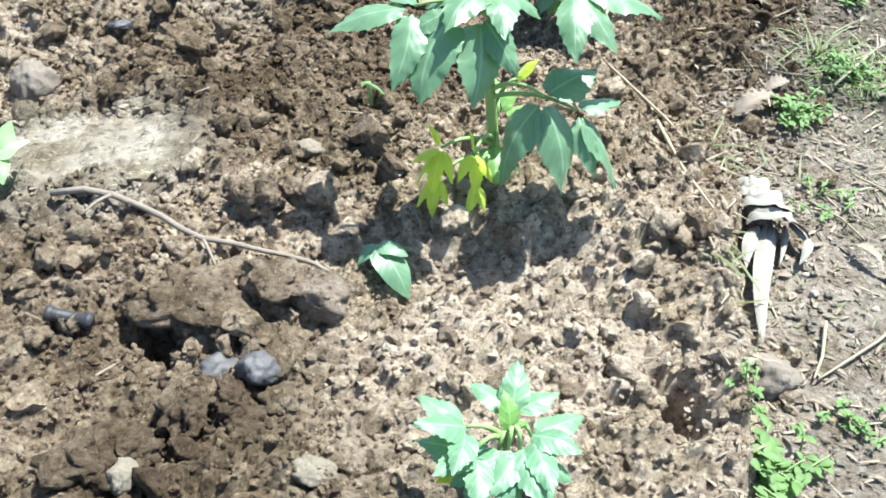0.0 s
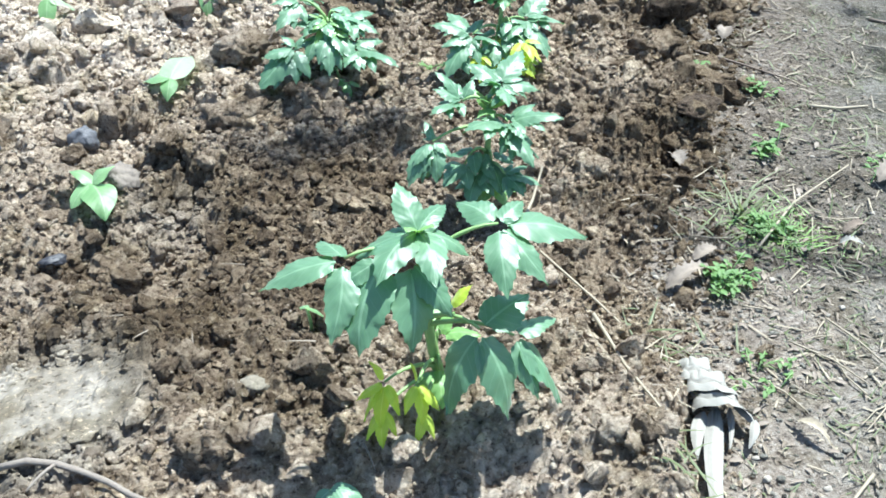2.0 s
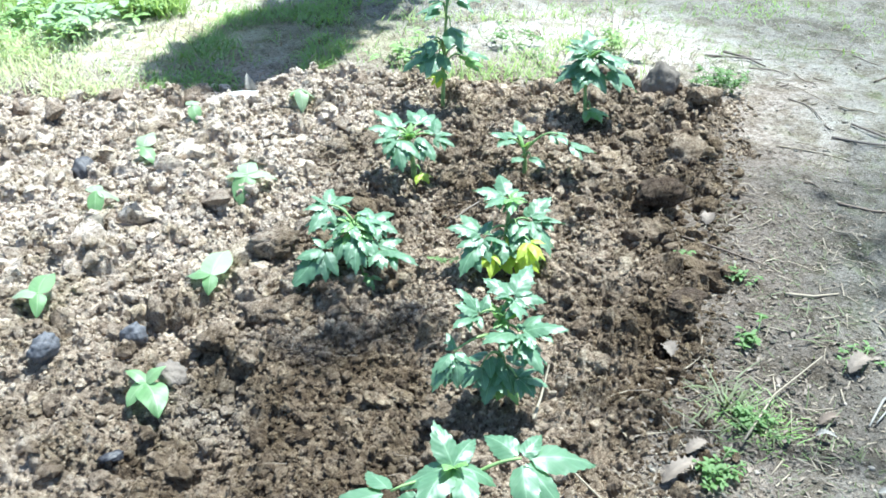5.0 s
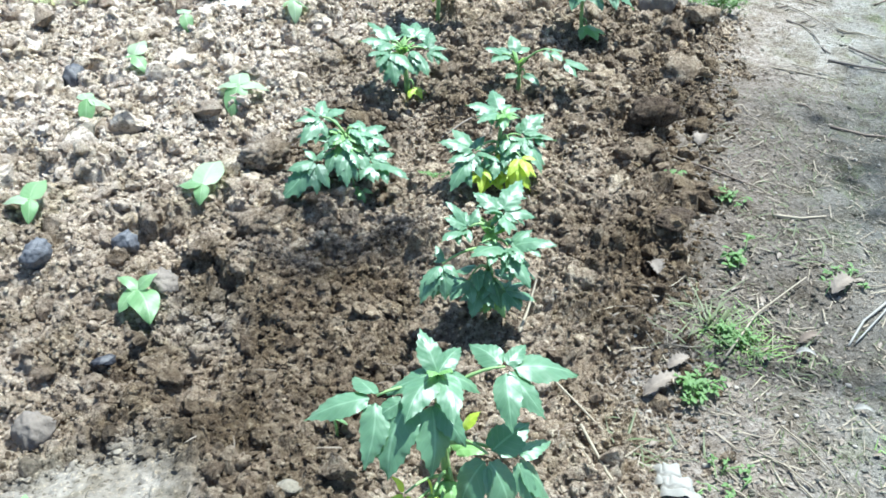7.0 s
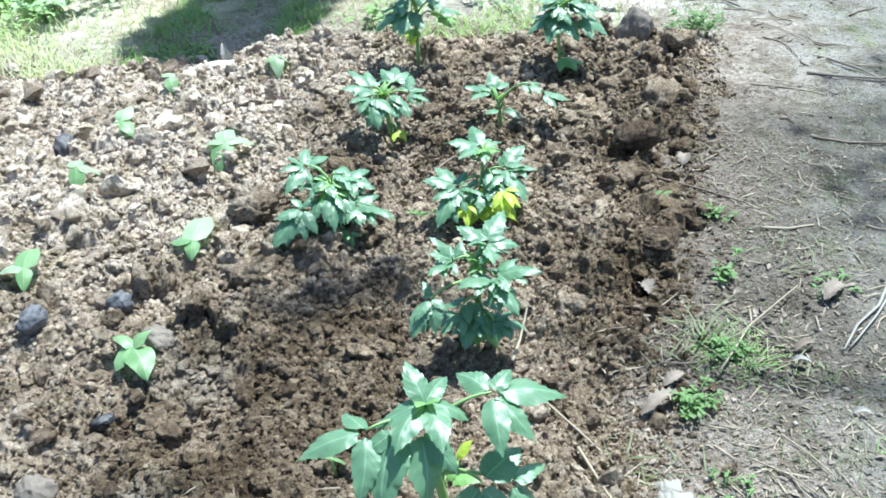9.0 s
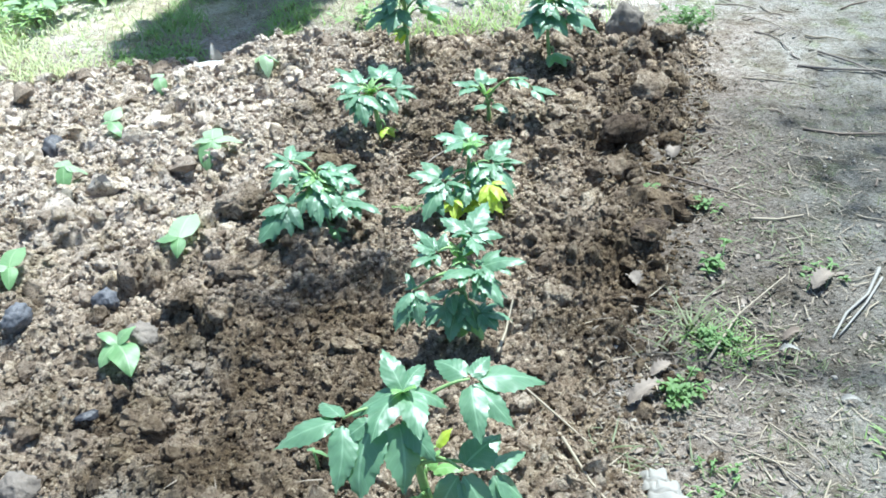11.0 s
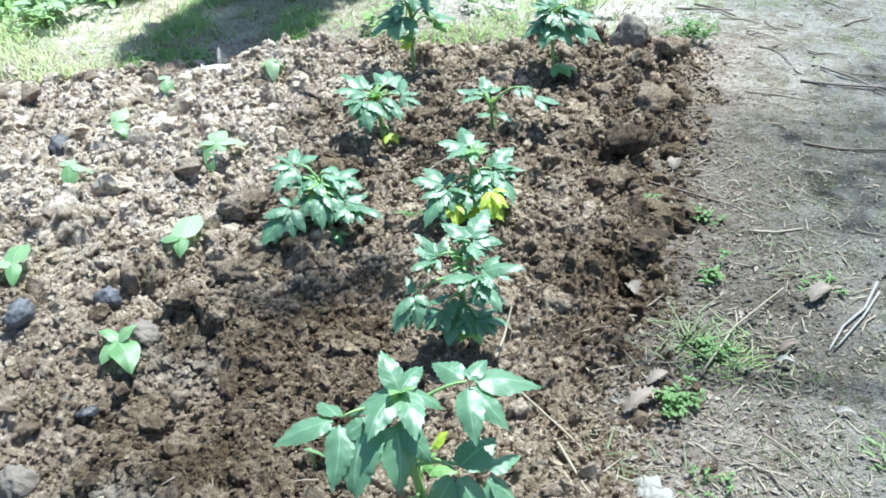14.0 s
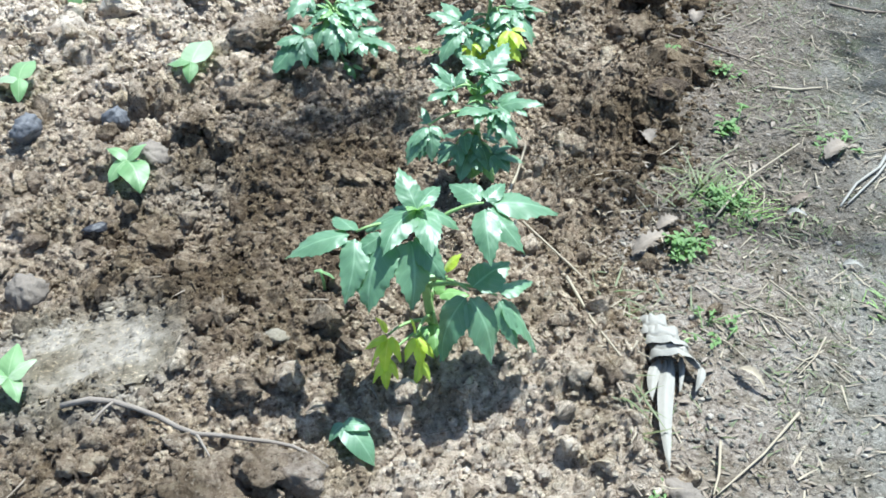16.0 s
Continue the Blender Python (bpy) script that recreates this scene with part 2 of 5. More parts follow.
TWIG = plain("weathered_twig", (0.12, 0.095, 0.075), (0.26, 0.22, 0.18), 60, 0.85, 0.5)
BARK = plain("bark", (0.10, 0.075, 0.055), (0.22, 0.17, 0.13), 12, 0.9, 0.8)
CHAFF = plain("chaff", (0.10, 0.076, 0.054), (0.27, 0.22, 0.165), 90, 0.8, 0.3)
GRIT = plain("path_grit", (0.20, 0.175, 0.14), (0.40, 0.355, 0.295), 60, 0.9, 0.4)
DEADLEAF = plain("dead_leaf", (0.13, 0.10, 0.075), (0.27, 0.22, 0.17), 60, 0.7, 0.3)


# ---- builders ----
def mesh_from(name, verts, faces, material, smooth=True):
    me = bpy.data.meshes.new(name)
    me.from_pydata([tuple(v) for v in verts], [], faces)
    me.materials.append(material)
    if smooth:
        me.polygons.foreach_set("use_smooth", [True] * len(me.polygons))
    return me


def part(name, me, parent=None, label=""):
    ob = new(name, me)
    if parent is not None:
        ob.parent = parent
    if label:
        ob["label"] = label
    return ob


def thing(name, x, y, z, label, category, group=""):
    ob = new(name)
    ob.empty_display_size = 0.05
    ob.location = (x, y, z)
    return tagged(ob, label, category, group)


def tube(points, radii, sides=7):
    """Vertices and faces of a tapered tube along points."""
    verts, faces = [], []
    pts = [Vector(p) for p in points]
    for i, p in enumerate(pts):
        d = (pts[min(i + 1, len(pts) - 1)] - pts[max(i - 1, 0)]).normalized()
        a = d.cross(Vector((0.31, 0.2, 0.93))).normalized()
        b = d.cross(a)
        for k in range(sides):
            w = 2 * math.pi * k / sides
            verts.append(p + (a * math.cos(w) + b * math.sin(w)) * radii[i])
    for i in range(len(pts) - 1):
        for k in range(sides):
            k2 = (k + 1) % sides
            faces.append((i * sides + k, i * sides + k2, (i + 1) * sides + k2, (i + 1) * sides + k))
    faces.append(tuple(reversed(range(sides))))
    faces.append(tuple(range((len(pts) - 1) * sides, len(pts) * sides)))
    return verts, faces


def arc(a, b, lift, n=6):
    a, b = Vector(a), Vector(b)
    return [a.lerp(b, i / n) + Vector((0, 0, 4 * lift * (i / n) * (1 - i / n))) for i in range(n + 1)]


def blade(base, tip, up, ratio, material, fold=0.25, droop=0.10, teeth=0.024, rows=28, peak=0.66, rng=random):
    """A leaf blade from base to tip, as wide as ratio times its length, folded on its midrib, with a toothed edge."""
    base, tip = Vector(base), Vector(tip)
    d = tip - base
    length = d.length
    side = d.cross(Vector(up)).normalized()
    nrm = side.cross(d).normalized()
    cols = (-1.0, -0.66, -0.33, 0.0, 0.33, 0.66, 1.0)
    verts, uvs, faces = [], [], []
    phase, sway = rng.uniform(0, 6), rng.uniform(-0.06, 0.06)
    for i in range(rows + 1):
        u = i / rows
        w = ratio * length * (math.sin(math.pi * min(1, u ** peak * 0.97 + 0.03)) ** 0.85) * 0.5 + 0.0006
        if teeth > 0 and 0 < i < rows:
            saw = (0.6, 0.2, -0.6, -1.0)[i % 4]
            w *= 1 + 2.0 * teeth * saw * (0.6 + 0.4 * math.sin(math.pi * u))
        c = base + d * u + nrm * (droop * length * 4 * u * (1 - u)) + side * (sway * length * math.sin(math.pi * u))
        for v in cols:
            h = -fold * abs(v) * w + 0.05 * length * ratio * math.sin(9 * u + phase) * abs(v) * v
            h += 0.022 * length * math.sin(22 * u - 7 * abs(v)) * (1 - abs(v)) * abs(v) * 2
            verts.append(c + side * (v * w) + nrm * h + d * (0.035 * abs(v) ** 2 * (1, 0.3, -0.3, -0.2)[i % 4] * (teeth > 0)))
            uvs.append((u, v * 0.5 + 0.5))
    n = len(cols)
    for i in range(rows):
        for k in range(n - 1):
            faces.append((i * n + k, i * n + k + 1, (i + 1) * n + k + 1, (i + 1) * n + k))
    me = mesh_from("blade", verts, faces, material)
    lay = me.uv_layers.new(name="UVMap")
    for lp in me.loops:
        lay.data[lp.index].uv = uvs[lp.vertex_index]
    return me


def compound_leaf(plant, start, tip, lift, pairs, size, material, rng, ratio=0.58):
    """One pinnate leaf: a stalk with leaflets in pairs and a larger one at its end."""
    start, tip = Vector(start), Vector(tip)
    reach = (tip - start)
    end_len = size
    joint = tip - reach.normalized() * min(end_len, reach.length * 0.72) + Vector((0, 0, lift * 0.5 + 0.004))
    stalk = arc(start, joint, lift, 6)
    leaf = part("leaf", mesh_from("stalk", *tube(stalk, [0.0034 - 0.0003 * i for i in range(7)], 6), STEM), plant)
    up = Vector((0, 0, 1))
    part("leaflet", blade(joint, tip, up, ratio, material, droop=0.08 + 0.05 * rng.random(), rng=rng), leaf)
    d = (joint - start)
    flat = Vector((d.x, d.y, 0)).normalized() if Vector((d.x, d.y, 0)).length > 1e-4 else Vector((0, -1, 0))
    fall = (tip - joint).normalized().z
    for k in range(pairs):
        s = (1.0, 0.70, 0.45)[k]
        at = stalk[min(6, max(1, round(6 * s)))]
        sz = size * (0.86, 0.74, 0.52)[k] * rng.uniform(0.9, 1.1)
        for sgn in (-1, 1):
            out = Vector((flat.y * sgn, -flat.x * sgn, 0))
            way = (out * rng.uniform(0.7, 0.95) + flat * rng.uniform(0.45, 0.75) + Vector((0, 0, fall * 0.6 + rng.uniform(-0.35, 0.0)))).normalized()
            stub = at + way * 0.006
            part("leaflet", blade(stub, stub + way * sz, up + out * 0.2 + flat * 0.15, ratio * 0.95, material, droop=0.08, rng=rng), leaf)
    return leaf


def tomato(x, y, z, stem_top, stem_r, leaves, label, seed, crown=(), palms=(), fill=False, name="tomato_plant"):
    """A young tomato plant. leaves: attach height, tip (world), lift, pairs, leaflet length, material. crown: tips of the young leaves at the top."""
    rng = random.Random(seed)
    plant = thing(name, x, y, z, label, "tomato plant", "young tomato plants in the bed")
    o = Vector((x, y, z))
    top = Vector(stem_top) - o
    bend = Vector((rng.uniform(-0.01, 0.01), rng.uniform(-0.01, 0.01), 0))
    line = [top * (i / 6) + bend * math.sin(math.pi * i / 6) for i in range(7)]
    line[0] = line[0] - Vector((0, 0, 0.04))
    part("stem", mesh_from("stem", *tube(line, [stem_r * (1 - 0.09 * i) for i in range(7)], 9), STEM), plant, "thick pale green stem")

    def on_stem(h):
        f = max(0.0, min(1.0, (h - z) / max(0.02, stem_top[2] - z)))
        return top * f + bend * math.sin(math.pi * f)

    if fill:
        more = []
        for h, joint, tips, *dye in palms:
            if dye:
                more.append((h, joint, tips, *dye))
                continue
            j, extra = Vector(joint), []
            for tip, ratio in tips:
                rib = Vector(tip) - j
                for along, turn, reach in ((0.12, 58, 0.46), (0.40, 46, 0.40)):
                    for sgn in (-1, 1):
                        way = Matrix.Rotation(radians(sgn * (turn + rng.uniform(-9, 9))), 3, "Z") @ rib
                        at = j + rib * along
                        extra.append((tuple(at + way * reach * rng.uniform(0.85, 1.15) - Vector((0, 0, 0.008))), 0.50, tuple(at)))
            tips = [(tip, ratio * 0.72) for tip, ratio in tips]
            more.append((h, joint, list(tips) + extra))
        palms = more
    for h, joint, tips, *dye in palms:
        a, j = on_stem(h), Vector(joint) - o
        leaf = part("leaf", mesh_from("stalk", *tube(arc(a, j, 0.012), [0.0034 - 0.0003 * i for i in range(7)], 6), STEM), plant)
        for tip, ratio, *root in tips:
            tp = Vector(tip) - o
            part("leaflet", blade(Vector(root[0]) - o if root else j.lerp(tp, 0.10), tp, (rng.uniform(-0.3, 0.3), rng.uniform(-0.3, 0.3), 1), ratio * 1.0, dye[0] if dye else LEAF, droop=0.10, teeth=0.055 if fill and not dye else 0.024, rows=24 if fill else 28, rng=rng), leaf)
    for h, tip, lift, pairs, size, mat in leaves:
        size *= 1.18
        compound_leaf(plant, on_stem(h), Vector(tip) - o, lift, pairs, size, mat, rng)
    if fill:
        for k in range(5):
            g = 1.26 * k + rng.uniform(-0.4, 0.4)
            tp = top + Vector((math.cos(g) * 0.034, math.sin(g) * 0.034, rng.uniform(-0.012, 0.02)))
            part("leaf", blade(top - Vector((0, 0, 0.01)), tp, (0, 0, 1), 0.45, YOUNG, droop=0.12, rng=rng), plant)
    for tip in crown:
        tp = Vector(tip) - o
        part("leaf", blade(top, tp, (0, 0, 1), 0.52, LEAF if (tp - top).length > 0.045 else YOUNG, droop=0.12, rng=rng), plant)
    return plant


def seedling(x, y, z, tips, size_ratio, label, seed, height=0.045, material=None, pale=0):
    rng = random.Random(seed)
    s = thing("bean_seedling", x, y, z, label, "seedling", "seedlings in the bed")
    o = Vector((x, y, z))
    head = Vector((rng.uniform(-0.008, 0.008), rng.uniform(-0.008, 0.008), height))
    part("stem", mesh_from("stem", *tube([(0, 0, -0.03), head * 0.5, head], [0.0028, 0.0024, 0.002], 6), STEM), s)
    for k, tip in enumerate(tips):
        tp = head.lerp(Vector(tip) - o, 0.84)
        part("leaf", blade(head, tp, (0, 0, 1), size_ratio * rng.uniform(0.85, 1.1), material or (PALELEAF if pale > k else BEAN), fold=0.18, droop=0.12, teeth=0.0, rows=10, peak=0.62, rng=rng), s)
    return s


def lump_mesh(name, radius, squash, seed, material, rough=0.28, detail=3, angular=0.5):
    """An irregular lump: a ball pushed in and out at two scales, with flattened faces."""
    rng = random.Random(seed)
    bm = bmesh.new()
    bmesh.ops.create_icosphere(bm, subdivisions=detail, radius=1.0)
    off = Vector((rng.uniform(-50, 50), rng.uniform(-50, 50), rng.uniform(-50, 50)))
    cuts = [(Vector((rng.gauss(0, 1), rng.gauss(0, 1), rng.gauss(0, 1))).normalized(), rng.uniform(0.5, 0.85)) for _ in range(9)]
    for v in bm.verts:
        p = v.co.copy()
        p *= 1 + rough * noise.noise(p * 1.3 + off)
        for n, c in cuts:
            over = p.dot(n) - c
            if over > 0:
                p -= n * over * angular
        p *= 1 + rough * 0.55 * noise.noise(p * 3.6 + off) + rough * 0.38 * noise.noise(p * 8.0 + off) + rough * 0.22 * noise.noise(p * 17.0 + off)
        v.co = Vector((p.x * radius * squash[0], p.y * radius * squash[1], p.z * radius * squash[2]))
    me = bpy.data.meshes.new(name)
    bm.to_mesh(me)
    bm.free()
    me.materials.append(material)
    me.polygons.foreach_set("use_smooth", [True] * len(me.polygons))
    return me


def lump(name, x, y, z, radius, squash, seed, material, label, category, group="", turn=0.0, rough=0.28, tilt=(0, 0), angular=0.5):
    ob = new(name, lump_mesh(name, radius, squash, seed, material, rough, 4, angular))
    ob.matrix_world = pose(x, y, z, tilt[0], tilt[1], turn)
    return tagged(ob, label, category, group)


def joined(name, chunks, material, label, category, smooth=True, group=""):
    """Many small pieces of one kind that nobody could count, as one mesh."""
    verts, faces, n = [], [], 0
    for v, f in chunks:
        verts.extend(v)
        faces.extend([tuple(i + n for i in q) for q in f])
        n += len(v)
    ob = new(name, mesh_from(name, verts, faces, material, smooth))
    return tagged(ob, label, category, group, "stuff")


# ---- ground and bed ----
def smooth(a, b, x):
    u = np.clip((x - a) / (b - a), 0, 1)
    return u * u * (3 - 2 * u)


LATTICE = {}


def value_noise(xx, yy, size, seed):
    if seed not in LATTICE:
        LATTICE[seed] = np.random.RandomState(seed).rand(128, 128)
    g = LATTICE[seed]
    u, v = xx / size + 37.3, yy / size + 11.7
    i, j = np.floor(u).astype(int), np.floor(v).astype(int)
    fu, fv = u - i, v - j
    fu, fv = fu * fu * (3 - 2 * fu), fv * fv * (3 - 2 * fv)
    i0, i1, j0, j1 = i % 128, (i + 1) % 128, j % 128, (j + 1) % 128
    return (g[i0, j0] * (1 - fu) + g[i1, j0] * fu) * (1 - fv) + (g[i0, j1] * (1 - fu) + g[i1, j1] * fu) * fv - 0.5


def bed_inside(xx, yy):
    """How far a place lies inside the dug bed, in metres."""
    right = np.interp(yy, [0.0, 0.55, 1.15, 1.57, 2.1, 2.75, 3.2], [0.30, 0.34, 0.46, 0.66, 0.82, 1.18, 1.35])
    far = np.interp(xx, [-2.5, -1.4, -0.6, 0.0, 0.7, 1.2, 1.6], [2.6, 2.75, 2.88, 2.95, 2.90, 2.76, 2.6])
    d = np.minimum(np.minimum((right - xx) * 0.95, far - yy), np.minimum(xx + 1.55, yy - 0.30))
    return d + 0.10 * value_noise(xx, yy, 0.17, 5) + 0.04 * value_noise(xx, yy, 0.04, 6)


def path_level(xx, yy):
    return -0.012 + 0.05 * value_noise(xx, yy, 0.9, 1) * smooth(0.1, 1.5, np.abs(xx - 0.4)) + 0.014 * value_noise(xx, yy, 0.16, 2) + 0.010 * value_noise(xx, yy, 0.05, 3) + 0.006 * value_noise(xx, yy, 0.024, 4)


def sheet(name, xs, ys, zz, material, even=True):
    xx, yy = np.meshgrid(xs, ys, indexing="ij")
    co = np.stack([xx, yy, zz], -1).reshape(-1, 3).astype(np.float32)
    a, b = len(xs), len(ys)
    idx = np.arange(a * b).reshape(a, b)
    quads = np.stack([idx[:-1, :-1], idx[1:, :-1], idx[1:, 1:], idx[:-1, 1:]], -1).reshape(-1, 4)
    me = bpy.data.meshes.new(name)
    me.vertices.add(len(co))
    me.vertices.foreach_set("co", co.ravel())
    me.loops.add(quads.size)
    me.loops.foreach_set("vertex_index", quads.ravel().astype(np.int32))
    me.polygons.add(len(quads))
    me.polygons.foreach_set("loop_start", np.arange(0, quads.size, 4, dtype=np.int32))
    me.polygons.foreach_set("use_smooth", np.full(len(quads), even))
    me.update(calc_edges=True)
    me.materials.append(material)
    return new(name, me)


far_out = np.geomspace(0.1, 250, 34)
gx = np.concatenate([-2.0 - far_out[::-1], np.arange(-2.0, 3.0, 0.013), 3.0 + far_out])
gy = np.concatenate([0.0 - far_out[::-1], np.arange(0.0, 5.0, 0.013), 5.0 + far_out])
GX, GY = np.meshgrid(gx, gy, indexing="ij")
gz = path_level(GX, GY) - 0.10 * smooth(0.02, 0.10, bed_inside(GX, GY)) * (GY > -0.6) * (GX > -2.4)
ground = tagged(sheet("ground", gx, gy, gz, PATHSOIL), "trodden grey-brown earth path with litter beside the bed", "ground", kind="structure")

att = ground.data.attributes.new("trodden", "FLOAT", "POINT")
att.data.foreach_set("value", smooth(0.06, 0.50, -bed_inside(GX, GY) + 0.12 * value_noise(GX, GY, 0.2, 8)).ravel().astype(np.float32))

STEP = 0.0046
bx, by = np.arange(-1.7, 1.45, STEP), np.arange(0.2, 3.12, STEP)
BX, BY = np.meshgrid(bx, by, indexing="ij")
inside = bed_inside(BX, BY)
crust = np.exp(-(((BX + 0.39) / 0.16) ** 2 + ((BY - 1.0) / 0.085) ** 2) ** 2)
core = 0.032 - 0.018 * smooth(0.1, 0.9, -BX) + 0.06 * value_noise(BX, BY, 0.30, 11) + 0.048 * value_noise(BX, BY, 0.11, 12) * (1 - 0.8 * crust)
core -= 0.028 * np.exp(-((inside - 0.09) / 0.05) ** 2) * smooth(0.9, 1.6, BY)
for hx, hy, hr, hd in ((-0.238, 0.705, 0.035, 0.06), (-0.18, 0.665, 0.03, 0.03), (0.62, 1.56, 0.06, 0.06), (0.68, 1.45, 0.05, 0.04), (0.303, 0.630, 0.028, 0.09), (0.298, 0.662, 0.020, 0.05), (-0.66, 2.36, 0.06, 0.05), (0.16, 2.14, 0.08, 0.03), (0.10, 1.33, 0.05, 0.03), (-0.43, 1.125, 0.028, 0.05), (-0.46, 1.43, 0.03, 0.035), (-0.40, 1.30, 0.035, 0.035), (-0.56, 1.18, 0.15, 0.04)):
    core -= hd * np.exp(-((BX - hx) ** 2 + (BY - hy) ** 2) / hr ** 2)
rs = np.random.RandomState(3)
h = core.copy()
jag = value_noise(BX, BY, 0.017, 15) + 0.6 * value_noise(BX, BY, 0.009, 16)
for r_lo, r_hi, count, y_lo in ((0.024, 0.046, 420, 1.5), (0.020, 0.036, 60, 0.3), (0.010, 0.020, 5200, 0.3), (0.005, 0.010, 22000, 0.3)):
    for cx, cy, r in zip(rs.uniform(-1.6, 1.25, count), rs.uniform(y_lo, 3.0, count), rs.uniform(r_lo, r_hi, count)):
        i, j, k = int((cx - bx[0]) / STEP), int((cy - by[0]) / STEP), int(1.3 * r / STEP) + 2
        sl = (slice(max(0, i - k), i + k + 1), slice(max(0, j - k), j + k + 1))
        if crust[i, j] > 0.45 and r > 0.008:
            continue
        ax, turn = rs.uniform(0.65, 1.0), rs.uniform(0, 3.1)
        dx, dy = BX[sl] - cx, BY[sl] - cy
        u, v = dx * math.cos(turn) + dy * math.sin(turn), dy * math.cos(turn) - dx * math.sin(turn)
        d = np.sqrt((u * ax) ** 2 + (v / ax) ** 2) / r + 0.55 * jag[sl]
        top = 1 - np.maximum(d, rs.uniform(0.3, 0.6)) ** 2.2
        dome = r * 0.85 * top + core[i, j] - 0.12 * r + u * rs.uniform(-0.45, 0.45)
        h[sl] = np.where(d < 1, np.maximum(h[sl], dome), h[sl])
fine = 1 - 0.75 * crust
h += (0.013 * value_noise(BX, BY, 0.022, 13) + 0.014 * value_noise(BX, BY, 0.012, 14) + 0.007 * value_noise(BX, BY, 0.007, 17)) * fine
rim = smooth(-0.05, 0.035, inside)
bed_z = h * rim + (-0.09) * (1 - rim)
bed = tagged(sheet("garden_bed", bx, by, bed_z, SOIL, False), "dug brown soil of the vegetable bed, broken into clods", "garden bed", kind="structure")


fx, fy = np.arange(-3.0, 4.0, 0.01), np.arange(-0.6, 8.0, 0.01)
FX, FY = np.meshgrid(fx, fy, indexing="ij")
path_z, in_bed = path_level(FX, FY), bed_inside(FX, FY)


def near(grid, x, y):
    return float(grid[min(max(int((x + 3.0) * 100 + 0.5), 0), len(fx) - 1), min(max(int((y + 0.6) * 100 + 0.5), 0), len(fy) - 1)])


def depth_in_bed(x, y):
    return near(in_bed, x, y)


def level(x, y):
    """The height of the soil or the path at a place."""
    g = near(path_z, x, y)
    i, j = int(round((x - bx[0]) / STEP)), int(round((y - by[0]) / STEP))
    if 0 <= i < len(bx) and 0 <= j < len(by):
        u = min(1.0, max(0.0, (float(inside[i, j]) - 0.02) / 0.08))
        return max(float(bed_z[i, j]), g - 0.10 * u * u * (3 - 2 * u))
    return g


# loose clods
rng = random.Random(8)


def clod_shape(seed, detail):
    return lump_mesh("clod", 1.0, (1, rng.uniform(0.65, 1.0), rng.uniform(0.55, 0.85)), seed, CLOD, 0.6, detail, 0.72)


grit = []
for s in range(8):
    me = clod_shape(160 + s, 1)
    grit.append((np.array([v.co for v in me.vertices]), [tuple(p.vertices) for p in me.polygons]))
    bpy.data.meshes.remove(me)
near_shapes = [clod_shape(100 + s, 3) for s in range(12)]
shapes = []
for s in range(14):
    me = clod_shape(130 + s, 2)
    shapes.append((np.array([v.co for v in me.vertices]), [tuple(p.vertices) for p in me.polygons]))
    bpy.data.meshes.remove(me)


def bare(x, y):
    return ((x + 0.39) / 0.16) ** 2 + ((y - 1.0) / 0.085) ** 2 < 1


def array_mesh(name, co, faces, material, even=False):
    me = bpy.data.meshes.new(name)
    me.vertices.add(len(co))
    me.vertices.foreach_set("co", co.ravel().astype(np.float32))
    me.loops.add(faces.size)
    me.loops.foreach_set("vertex_index", faces.ravel().astype(np.int32))
    me.polygons.add(len(faces))
    me.polygons.foreach_set("loop_start", np.arange(0, faces.size, faces.shape[1], dtype=np.int32))
    me.polygons.foreach_set("use_smooth", np.full(len(faces), even))
    me.update(calc_edges=True)
    me.materials.append(material)
    return me


